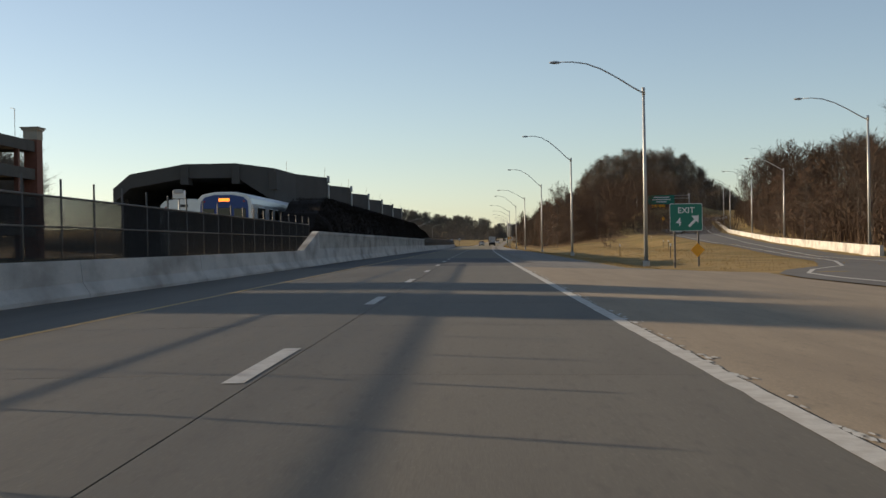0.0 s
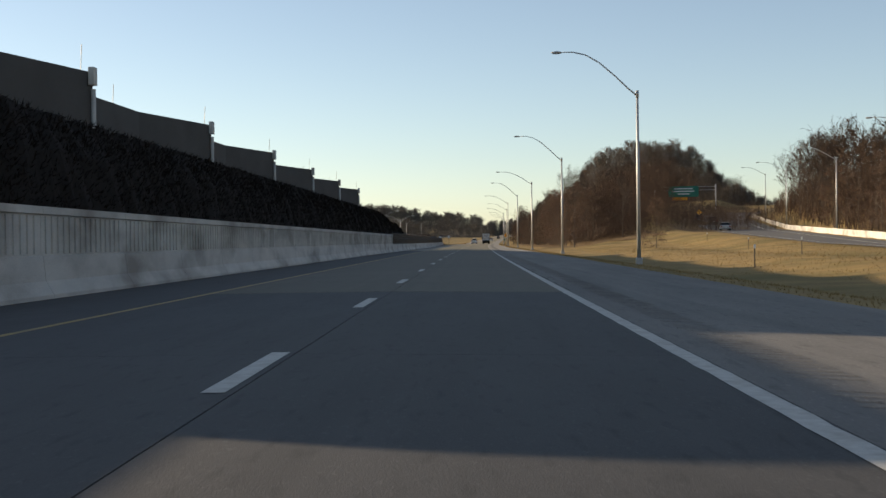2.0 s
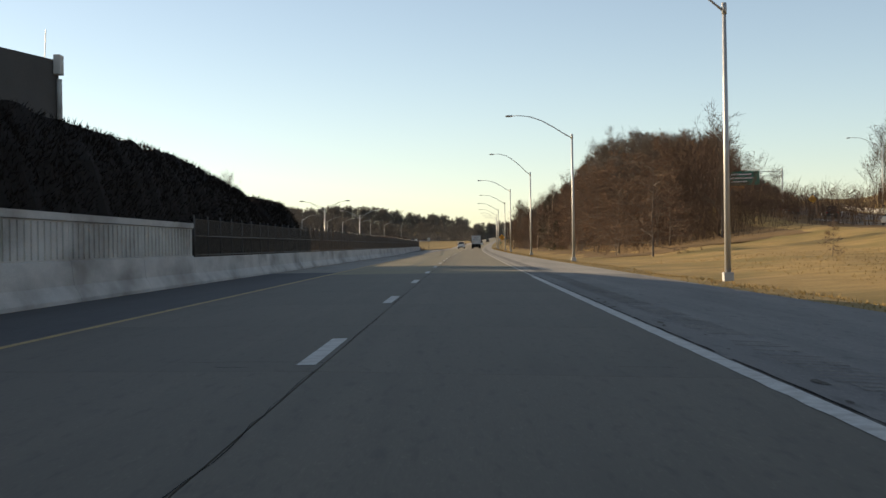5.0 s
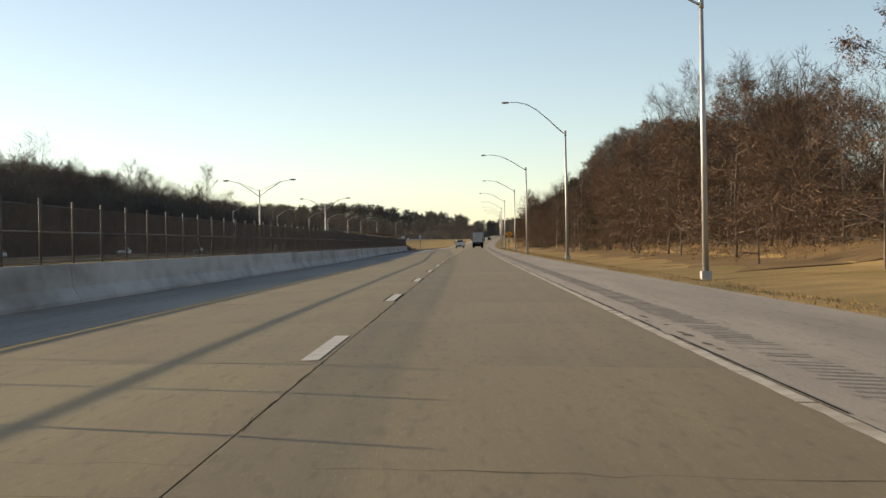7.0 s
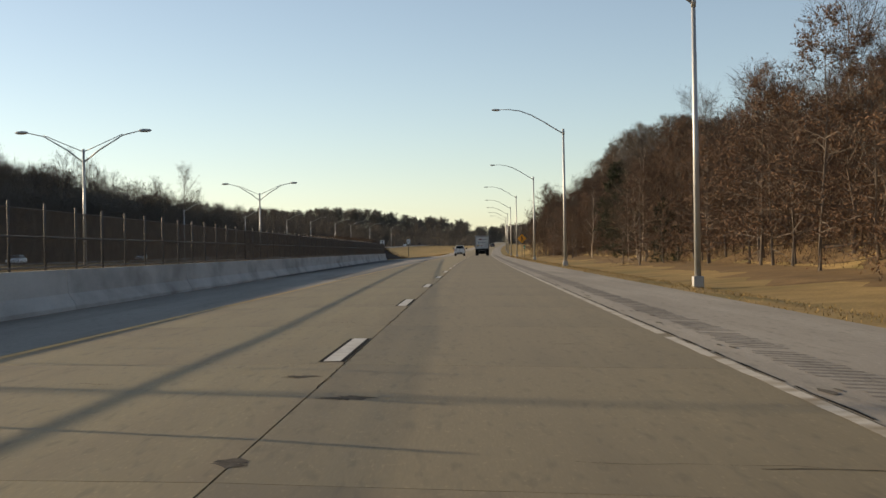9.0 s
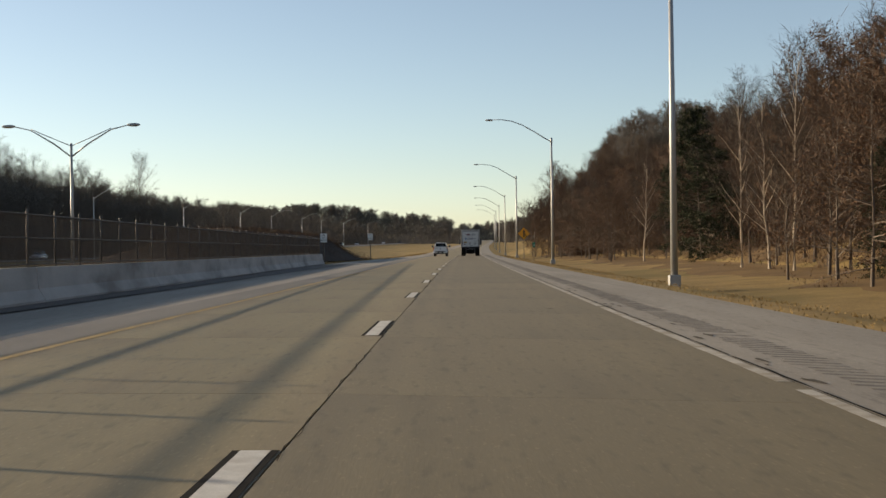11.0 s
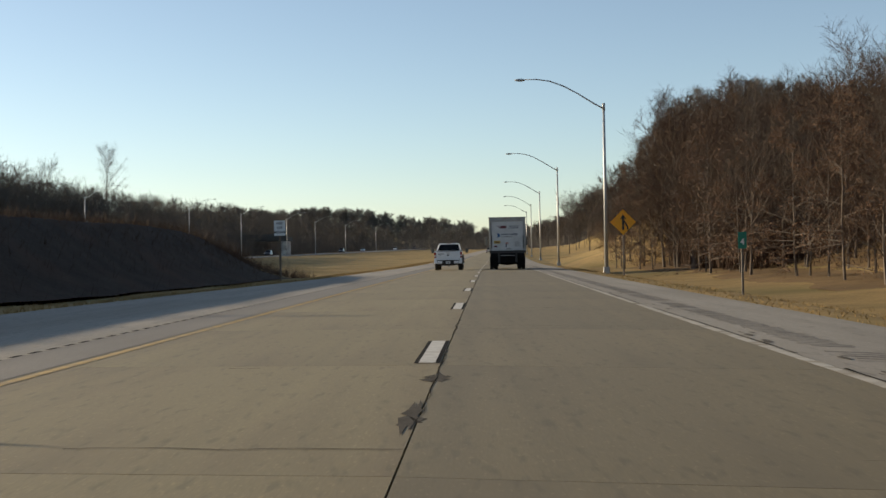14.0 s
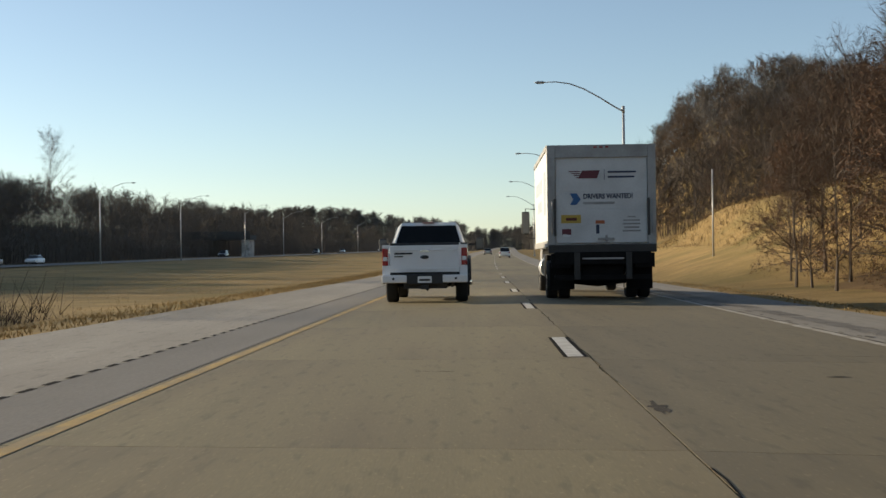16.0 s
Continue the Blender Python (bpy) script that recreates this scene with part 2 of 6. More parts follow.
EDGE_R = [(-60, 10), (57, 11.5), (62, 7.0), (150, 7.3), (230, 6.3), (280, 5.7), (330, 5.4), (420, 4.9), (560, 4.5), (3000, 4.5)]
EDGE_L = [(-60, -8.4), (300, -8.4), (430, -11.6), (455, -11.6), (490, -9.8), (540, -9.2), (3000, -9.2)]
RAMP_L = [(-60, 10.2), (50, 10.2), (58, 11.2), (64, 15), (80, 19), (178, 32), (300, 40), (400, 54), (520, 84), (700, 150)]
RAMP_R = [(-60, 25), (40, 25), (95, 29), (193, 44), (300, 57), (400, 71), (520, 102), (700, 170)]
RAMP_Z = [(-60, -0.36), (58, -0.38), (100, -0.34), (193, 0.45), (300, 2.6), (400, 6.5), (460, 9), (700, 14)]


def edge_l(y):
    return lerp(EDGE_L, y)


def edge_r(y):
    return lerp(EDGE_R, y)


def hill(u, y):
    """Bare terrain right of the road and beyond the ramp, and left of the railway."""
    z = 0.0
    if u > 0:
        rise = smooth(215, 330, y)
        wide = max(0.0, u - 17)
        z += rise * 10 * (1 - math.exp(-wide / 34)) * (1 - 0.6 * smooth(560, 760, y))
        z += 5 * smooth(26, 60, u) * smooth(300, 380, y) * (1 - smooth(520, 600, y))
        z += smooth(538, 560, y) * (1 - smooth(600, 650, y)) * 4.6 * smooth(9.5, 20, u)
        # the broad wooded hill ahead
        z += 44 * smooth(8, 40, u) * math.exp(-((u - 98) / 51) ** 4 - ((y - 915) / 110) ** 2)
        out = u - lerp(RAMP_R, y)
        z += (1 - rise) * smooth(0, 70, out) * 15
    else:
        z += smooth(-82, -170, u) * (6 * smooth(40, 260, y) + 5 * smooth(450, 800, y))
        z += 3.3 * smooth(-13.6, -19, u) * (1 - smooth(-24, -34, u)) * smooth(437, 447, y) * (1 - smooth(492, 528, y))
    return z


def ground(u, y):
    el, er = edge_l(y), edge_r(y)
    if el <= u <= er:
        return zr(u, y) - 0.05
    if u < el:
        z = zr(el, y) - 0.05 - 0.45 * smooth(0, 6, el - u) * (1 - smooth(20, 40, el - u)) * smooth(436, 450, y) + hill(u, y)
        return z
    d = u - er
    z = zr(er, y) - 0.05 - 0.35 * smooth(0.6, 3.5, d) * (1 - smooth(4, 9, d)) + hill(u, y)
    if y < 700:
        rl, rr, rz = lerp(RAMP_L, y), lerp(RAMP_R, y), lerp(RAMP_Z, y)
        w = smooth(max(er + 1, rl - 9), max(rl, er + 2), u) * (1 - smooth(rr + 1, rr + 22, u)) * (1 - smooth(480, 640, y))
        mound = 0.18 * math.sin(u * 0.35 + 1) * smooth(0, 6, d) * (1 - smooth(rl - 6, rl - 1, u)) * smooth(70, 110, y)
        z = z * (1 - w) + (rz - 0.06) * w + max(0, mound)
    return z


def part(name, bm, material, parent=None, label=""):
    """Links a bmesh as one mesh object under a thing or a part."""
    me = bpy.data.meshes.new(name)
    bm.to_mesh(me)
    bm.free()
    me.materials.append(material)
    ob = new(name, me)
    if parent:
        ob.parent = parent
    if label:
        ob["label"] = label
    return ob


def raw(name, verts, faces, material, parent=None, flat=True):
    me = bpy.data.meshes.new(name)
    me.from_pydata([tuple(v) for v in verts], [], faces)
    me.update()
    me.materials.append(material)
    if not flat:
        me.shade_smooth()
    ob = new(name, me)
    if parent:
        ob.parent = parent
    return ob


def sheet(name, us, ys, zf, material, parent=None, lift=0.0, flat=False):
    """A strip of surface over stations ys; us gives the offsets across at a station."""
    verts, faces = [], []
    n = len(us(ys[0]))
    for y in ys:
        for u in us(y):
            verts.append((wx(u, y), y, zf(u, y) + lift))
    for i in range(len(ys) - 1):
        for j in range(n - 1):
            a = i * n + j
            faces.append((a, a + 1, a + n + 1, a + n))
    return raw(name, verts, faces, material, parent, flat)


def box(bm, x0, x1, y0, y1, z0, z1, m=None, bevel=0.0):
    r = bmesh.ops.create_cube(bm, size=1)
    vs = r["verts"]
    bmesh.ops.transform(bm, matrix=Matrix.Translation(((x0 + x1) / 2, (y0 + y1) / 2, (z0 + z1) / 2)) @ Matrix.Diagonal((x1 - x0, y1 - y0, z1 - z0, 1)), verts=vs)
    if bevel:
        es = list({e for v in vs for e in v.link_edges})
        bmesh.ops.bevel(bm, geom=es, offset=bevel, segments=2, affect="EDGES", profile=0.5)
    return bm


def boxes(*rows, bevel=0.0):
    bm = bmesh.new()
    for r in rows:
        box(bm, *r, bevel=bevel)
    return bm


def tube(bm, pts, radii, sides=8, caps=True):
    """A round bar through points."""
    rings = []
    for i, (p, r) in enumerate(zip(pts, radii)):
        p = Vector(p)
        d = Vector(pts[min(i + 1, len(pts) - 1)]) - Vector(pts[max(i - 1, 0)])
        q = d.to_track_quat("Z", "Y")
        rings.append([bm.verts.new(p + q @ Vector((r * math.cos(k * math.tau / sides), r * math.sin(k * math.tau / sides), 0))) for k in range(sides)])
    for a, b in zip(rings, rings[1:]):
        for k in range(sides):
            f = bm.faces.new((a[k], a[(k + 1) % sides], b[(k + 1) % sides], b[k]))
            f.smooth = sides > 4
    if caps:
        bm.faces.new(rings[0][::-1])
        bm.faces.new(rings[-1])
    return bm


def bar(pts, radii, sides=8):
    if isinstance(radii, (int, float)):
        radii = [radii] * len(pts)
    return tube(bmesh.new(), pts, radii, sides)


def extrude_profile(poly, axis_pts, close=True):
    """A closed cross-section (across, up) carried along points (place, turn in degrees)."""
    bm = bmesh.new()
    rings = []
    for p, a in axis_pts:
        c, s = math.cos(radians(a)), math.sin(radians(a))
        rings.append([bm.verts.new((p[0] + c * q[0], p[1] + s * q[0], p[2] + q[1])) for q in poly])
    n = len(poly)
    for a, b in zip(rings, rings[1:]):
        for k in range(n):
            bm.faces.new((a[k], b[k], b[(k + 1) % n], a[(k + 1) % n]))
    bm.faces.new(rings[0])
    bm.faces.new(rings[-1][::-1])
    bmesh.ops.recalc_face_normals(bm, faces=bm.faces)
    return bm


def thing(name, label, category, m=None, group="", kind=""):
    ob = new(name)
    ob.empty_display_size = 0.2
    if m is not None:
        ob.matrix_world = m
    return tagged(ob, label, category, group, kind)


def put(u, y, z=None, turn=0.0):
    return Matrix.Translation(at(u, y, z)) @ pose(0, 0, 0, 0, 0, heading(y) + turn)


def letters(text, size, material, parent, m, name="lettering", wide=1.0, heavy=0.012):
    """Flat raised letters in the built-in font, turned into a mesh."""
    cu = bpy.data.curves.new(name, "FONT")
    cu.body, cu.size, cu.align_x, cu.align_y, cu.extrude = text, size, "CENTER", "CENTER", 0.004
    cu.offset = size * heavy
    tmp = bpy.data.objects.new(name, cu)
    scene.collection.objects.link(tmp)
    me = bpy.data.meshes.new_from_object(tmp.evaluated_get(bpy.context.evaluated_depsgraph_get()))
    bpy.data.objects.remove(tmp)
    me.materials.clear()
    me.materials.append(material)
    ob = new(name, me)
    ob.parent = parent
    ob.matrix_local = m @ Matrix.Diagonal((wide, 1, 1, 1))
    return ob


# a face turned towards the oncoming traffic: text x to the right, y up, normal to -y
FACE = pose(0, 0, 0, 90, 0, 0)

# ---- ground ----
us = sorted({*np.round(np.concatenate([np.linspace(-900, -200, 12), np.linspace(-190, -60, 20), np.linspace(-56, -13, 30), np.linspace(14, 60, 36), np.linspace(63, 200, 32), np.linspace(220, 900, 14)]), 2)})
ys = sorted({*np.round(np.concatenate([np.linspace(-300, -20, 10), np.linspace(-12, 560, 170), np.linspace(570, 800, 30), np.linspace(830, 1500, 18), np.linspace(1600, 4200, 10)]), 2)})


def ground_us(y):
    el, er = edge_l(y), edge_r(y)
    mid = [el - 0.9, el - 0.02, el + 0.3, -5, 0, 3, er - 0.3, er + 0.02, er + 0.6, er + 1.6, er + 2.8]
    keep_l = [u for u in us if u < -13]
    keep_r = [max(u, er + 3.2 + 0.01 * i) for i, u in enumerate(w for w in us if w > 13)]
    return keep_l + mid + keep_r


def ground_z(u, y):
    bumpy = 0.0 if edge_l(y) - 1 < u < edge_r(y) + 0.7 else 0.12 * noise.noise(Vector((u * 0.3, y * 0.3, 0)))
    far = smooth(900, 2500, y) * -4 + 9 * smooth(1380, 1600, y) * smooth(16, 60, abs(u + 2))
    return ground(u, y) + bumpy + far


terrain = sheet("ground", ground_us, ys, ground_z, DRY_GRASS)
tagged(terrain, "rolling ground of dry winter grass and leaf litter", "ground", kind="structure")

# ---- road ----
road = thing("road", "two-lane concrete and asphalt freeway carriageway", "road", kind="structure")
near_ys = list(np.arange(-30, 561, 4.0))
far_ys = list(np.arange(560, 1801, 20.0))
sheet("roadbed", lambda y: (-5.9, -1.83, 2.2), near_ys, zr, JOINT, road, -0.03)
# slabs
LANES = ((-5.64, -1.697), (-1.693, 2.02))


def skew(u, y):
    """Cross joints of the newer concrete run slightly aslant."""
    return y - 0.16 * (u + 1.7) * smooth(92, 104, y) * (1 - smooth(548, 558, y))



def slab(u0, u1, y0, y1, material, name):
    g = 0.004
    bm = bmesh.new()
    cy, cu = (y0 + y1) / 2, (u0 + u1) / 2
    top, low = [], []
    for u, y in ((u0 + g, y0 + g), (u1 - g, y0 + g), (u1 - g, y1 - g), (u0 + g, y1 - g)):
        y = skew(u, y)
        x = wx(u, y) - wx(cu, cy)
        top.append(bm.verts.new((x, y - cy, zr(u, y) - zr(cu, cy))))
        low.append(bm.verts.new((x, y - cy, zr(u, y) - zr(cu, cy) - 0.04)))
    bm.faces.new(top)
    for k in range(4):
        bm.faces.new((top[k], low[k], low[(k + 1) % 4], top[(k + 1) % 4]))
    ob = part(name, bm, material, road)
    ob.location = at(cu, cy)
    return ob


y = -30.0
rng = random.Random(4)
while y < 559:
    asphalt = 62 <= y < 91
    step = min(12.192 / 2 if not asphalt else 14.5, (62 - y) if y < 62 else (91 - y) if y < 91 else 560 - y)
    for u0, u1 in LANES:
        slab(u0, u1, y, y + step, ASPHALT if asphalt else OLD_PAVING if y < 62 else DARK_PAVING if y < 206 else CONCRETE if u0 < -2 else CONCRETE_R, "asphalt_panel" if asphalt else "concrete_slab")
    y += step
sheet("far_lanes", lambda y: (-5.64, -1.83, 2.02), far_ys, zr, CONCRETE, road)
# shoulders
sheet("left_shoulder", lambda y: (edge_l(y), -5.65), list(np.arange(-30, 63, 4.0)) + [62], zr, OLD_PAVING, road, -0.004)
sheet("left_shoulder", lambda y: (edge_l(y), -5.65), [62, *np.arange(66, 210, 4.0), 212], zr, ASPHALT, road, -0.004)
sheet("left_shoulder", lambda y: (edge_l(y), -5.65), [212, *np.arange(216, 561, 4.0)] + far_ys[1:], zr, SHOULDER, road, -0.004)
sheet("shoulder_strip", lambda y: (-6.6, -5.66), list(np.arange(330, 700, 8.0)), zr, GREY_STRIP, road, 0.001)
sr = random.Random(31)
v = 92.0
while v < 560:
    n = sr.randint(3, 16)
    sheet("shoulder_seam", lambda y: (2.035 + 0.02 * noise.noise(Vector((3, y * 1.7, 0))), 2.06 + 0.03 * noise.noise(Vector((0, y * 1.3, 0)))), list(np.linspace(v, v + 0.5 * n, n + 1)), zr, TAR, road, 0.002)
    v += 0.5 * n + sr.choice((0.15, 0.3, 0.8, 1.8))
for _ in range(260):
    # loose grit and broken asphalt beside the seam
    v, u, a = sr.uniform(95, 555), 2.12 + abs(sr.gauss(0, 0.13)), sr.uniform(0.015, 0.06)
    pts = [(u + a * math.cos(k * math.tau / 7) * sr.uniform(0.5, 1.2), v + 5 * a * math.sin(k * math.tau / 7) * sr.uniform(0.5, 1.2)) for k in range(7)]
    raw("grit_patch", [(*at(*p).xy, zr(*p) + 0.002) for p in pts], [tuple(range(7))], GRIT, road)


sheet("right_shoulder", lambda y: (2.03, 2.3, edge_r(y)), [58.5, 60, *np.arange(62, 211, 4.0)], zr, MID_SHOULDER, road, -0.004)
sheet("right_shoulder", lambda y: (2.03, 2.3, edge_r(y)), [*np.arange(210, 561, 4.0)] + far_ys, zr, SHOULDER, road, -0.004)
gore = sheet("gore_concrete", lambda y: (2.03, 2.3, 5, lerp(RAMP_L, y) + 1.6), [*np.arange(-30, 57, 3.0), 58.5], zr, TAN_PAVING, road, -0.004)
# lines
sheet("edge_line_white", lambda y: (1.82 + 0.02 * noise.noise(Vector((7, y * 2.3, 0))), 2.0 + 0.02 * noise.noise(Vector((9, y * 1.7, 0)))), list(np.arange(-30, 202.1, 0.5)), zr, WHITE_LINE, road, 0.004)
v = 202.0
while v < 558:
    n = sr.randint(5, 30)
    sheet("edge_line_white", lambda y: (1.87 + 0.025 * noise.noise(Vector((7, y * 1.9, 0))), 2.0 + 0.03 * noise.noise(Vector((9, y * 1.1, 0)))), list(np.linspace(v, v + 0.5 * n, n + 1)), zr, WORN_LINE, road, 0.004)
    v += 0.5 * n + sr.choice((0.1, 0.2, 0.6))
sheet("edge_line_white", lambda y: (1.87, 2.0), far_ys, zr, WORN_LINE, road, 0.004)
sheet("edge_line_yellow", lambda y: (-5.575 + 0.015 * noise.noise(Vector((5, y * 1.3, 0))), -5.455 + 0.015 * noise.noise(Vector((2, y * 1.9, 0)))), list(np.arange(-30, 560, 1.0)) + near_ys[-1:] + far_ys[1:], zr, YELLOW_LINE, road, 0.004)
# dashes laid off the regular step, in metres
LAID = {4: 0.8, 5: 0.5, 6: -0.5, 7: -1.3, 8: -1.2, 10: 0.6, 11: 1.0, 12: 0.6, 13: 0.3}
for k in range(-3, 90):
    y0 = 12 + 12.192 * k + LAID.get(k, 0.0)
    if k > 18:
        sheet("dash_border", lambda y: (-1.965, -1.92), [y0 - 0.03, y0 + 3.17], zr, TAR, road, 0.003)
        sheet("dash_border", lambda y: (-1.755, -1.71), [y0 - 0.03, y0 + 3.17], zr, TAR, road, 0.003)
    sheet("lane_dash", lambda y: (-1.92, -1.755) if k > 15 else (-1.925, -1.755), [y0, y0 + 3.15], zr, WHITE_LINE, road, 0.005)

# rumble strips: low humps across the shoulder
def rumble(u0, u1, y0, y1, gap):
    verts, faces = [], []
    rq = random.Random(17)
    for v in np.arange(y0, y1, gap):
        k = len(verts)
        if rq.random() < 0.12:
            continue
        ua, ub, top = u0 + rq.uniform(-0.04, 0.08), u1 + rq.uniform(-0.08, 0.04), rq.uniform(0.004, 0.0075)
        for dy, dz in ((0.0, 0.0), (0.05, top), (0.11, 0.0)):
            for u in (ua, ub):
                verts.append((wx(u, v), v + dy - 0.2 * (u - u0), zr(u, v) - 0.002 + dz))
        faces += [(k, k + 1, k + 3, k + 2), (k + 2, k + 3, k + 5, k + 4)]
    ob = raw("rumble_strip", verts, faces, RUMBLE, road)
    ob["kind"] = "stuff"


rumble(2.45, 3.0, 66, 545, 0.3)
for v in np.arange(430, 600, 0.62):
    sheet("seam_dash", lambda y: (-6.66, -6.59), [v, v + 0.36], zr, TAR, road, 0.003)
# ragged cracks, seal lines and patches in the concrete
cr = random.Random(12)


def crack(pts, width, name="crack", material=TAR):
    """A ragged dark seal that follows points (u, y)."""
    verts, faces = [], []
    along = abs(pts[-1][1] - pts[0][1]) > abs(pts[-1][0] - pts[0][0])
    for i, (u, v) in enumerate(pts):
        w = width * cr.uniform(0.35, 1.3)
        a, b = ((u - w, v), (u + w, v)) if along else ((u, v + w), (u, v - w))
        verts += [(*at(*a).xy, zr(*a) + 0.003), (*at(*b).xy, zr(*b) + 0.003)]
        if i:
            faces.append((2 * i - 2, 2 * i - 1, 2 * i + 1, 2 * i))
    raw(name, verts, faces, material, road)


def cross_crack(u0, u1, v, width):
    n = max(4, int((u1 - u0) / 0.18))
    us = [u0 + (u1 - u0) * i / n for i in range(n + 1)]
    crack([(u, skew(u, v) + cr.uniform(-0.05, 0.05)) for u in us], width)


for v in np.arange(-24, 558, 6.096):
    if 60 < v < 92:
        continue
    for u0, u1 in LANES:
        if cr.random() < 0.55:
            a = cr.uniform(u0, u1 - 1.2)
            cross_crack(a, min(u1, a + cr.uniform(0.6, 3.4)), v + cr.uniform(-0.04, 0.04), cr.choice((0.003, 0.005, 0.008)))
        if cr.random() < 0.25:
            a = cr.uniform(u0 + 0.3, u1 - 0.9)
            cross_crack(a, a + cr.uniform(0.3, 0.8), v + cr.uniform(-2.8, 2.8), cr.choice((0.006, 0.012)))
for v0 in list(np.arange(92, 555, 9.0)):
    v1 = v0 + cr.uniform(1.5, 8)
    crack([(-1.695 + cr.uniform(-0.025, 0.025), v0 + (v1 - v0) * i / 14) for i in range(15)], 0.004 if v0 < 385 else 0.006, "joint_seal")
for u, v, a, b in ((-1.72, 401.5, 0.35, 0.5), (-1.78, 411.2, 0.16, 0.9), (-1.66, 414.4, 0.2, 1.1), (-1.6, 418.0, 0.28, 0.3), (-1.74, 434.6, 0.14, 0.9), (-1.68, 437.2, 0.22, 0.5), (-1.76, 440.4, 0.14, 0.8), (-1.66, 464, 0.3, 0.25), (-1.7, 286.6, 0.16, 0.2), (0.2, 405.4, 0.25, 0.12), (-1.95, 291, 0.3, 0.12), (-1.4, 289.4, 0.4, 0.15), (-1.68, 374, 0.22, 0.25), (0.9, 360.5, 0.14, 0.1), (0.85, 365.6, 0.12, 0.1), (-1.6, 495.3, 0.12, 0.4), (0.3, 497.5, 0.2, 0.12)):
    n = 30
    pts = [(u + 0.6 * a * math.cos(k * math.tau / n) * cr.uniform(0.2, 1.25), v + b * math.sin(k * math.tau / n) * cr.uniform(0.3, 1.15)) for k in range(n)]
    raw("tar_patch", [(*at(*p).xy, zr(*p) + 0.0025) for p in pts], [tuple(range(n))], PATCH, road)
# milled seam where concrete meets asphalt
for v in (62.0, 91.0):
    cross_crack(-5.4, 6.5 if v < 80 else 2.0, v, 0.02)
for row in range(3):
    # short milled marks across the seam
    for u in np.arange(-1.6, 6.3, 0.13):
        c, w = 61.75 + 0.22 * row + cr.uniform(-0.03, 0.03), cr.uniform(0.03, 0.05)
        pts = [(u, c), (u + w, c + 0.03), (u + w * 1.4, c + 0.12), (u + 0.2 * w, c + 0.1)]
        raw("milled_mark", [(*at(*p).xy, zr(*p) + 0.0035) for p in pts], [(0, 1, 2, 3)], TAR, road)
for _ in range(240):
    # flakes of line paint beside the edge line
    v, u, a = cr.uniform(-2, 62), 2.0 + abs(cr.gauss(0, 0.07)), cr.uniform(0.012, 0.045)
    pts = [(u + a * math.cos(k * math.tau / 6) * cr.uniform(0.5, 1.2), v + 4 * a * math.sin(k * math.tau / 6) * cr.uniform(0.4, 1.2)) for k in range(6)]
    raw("paint_flake", [(*at(*p).xy, zr(*p) + 0.003) for p in pts], [tuple(range(6))], WHITE_LINE, road)

# ---- exit ramp ----
ramp_ys = list(np.arange(-30, 700, 6.0))


def zramp(u, y):
    return lerp(RAMP_Z, y)


RAMP_ASPHALT = mat("grey_ramp_asphalt", (0.1, 0.093, 0.084), 0.85, spread=0.16, scale=0.7, fine=50, bump=0.3, dark=(0.075, 0.07, 0.063), stain=0.7, stain_scale=0.3, stretch=(1.3, 0.2, 1), speck=0.5, speck_scale=9)
ramp = thing("ramp", "asphalt exit ramp that climbs away through the woods", "road", kind="structure")
sheet("ramp_surface", lambda y: (lerp(RAMP_L, y) + 1.5, lerp(RAMP_R, y) - 1.5), ramp_ys, zramp, RAMP_ASPHALT, ramp, 0.0)
sheet("ramp_line", lambda y: (lerp(RAMP_L, y) + 2.6, lerp(RAMP_L, y) + 2.8), ramp_ys, zramp, WHITE_LINE, ramp, 0.006)
sheet("ramp_line", lambda y: (lerp(RAMP_R, y) - 4.2, lerp(RAMP_R, y) - 4.0), ramp_ys, zramp, WHITE_LINE, ramp, 0.006)

# ---- street lamps on the right ----


def street_lamp(label, height=11.0, reach=5.1, rise=2.0):
    lamp = thing("street_lamp", label, "street lamp", group="freeway street lamps")
    part("base", boxes((-0.2, 0.2, -0.2, 0.2, 0, 0.45), bevel=0.03), GALV, lamp)
    part("pole", bar([(0, 0, 0.4), (0, 0, height * 0.5), (0, 0, height)], [0.13, 0.11, 0.075], 10), GALV, lamp)
    arm = [(0, 0, height - 0.25)] + [(-reach * f, 0, height - 0.25 + rise * math.sin(min(1, f * 1.15) * math.pi / 2) ** 1.15) for f in (0.12, 0.3, 0.5, 0.68, 0.85, 1)]
    part("arm", bar(arm, [0.05, 0.05, 0.045, 0.045, 0.04, 0.035, 0.03], 8), GALV, lamp)
    part("bracket", bar([(0, 0, height - 0.35), (0, 0, height + 0.1)], 0.1, 8), GALV, lamp)
    bm = bmesh.new()
    bmesh.ops.create_uvsphere(bm, u_segments=12, v_segments=8, radius=1)
    bmesh.ops.transform(bm, matrix=Matrix.Translation((-reach - 0.3, 0, height + rise - 0.27)) @ Matrix.Diagonal((0.36, 0.16, 0.095, 1)), verts=bm.verts)
    part("luminaire", bm, GALV, lamp, "cobra-head luminaire")
    return lamp


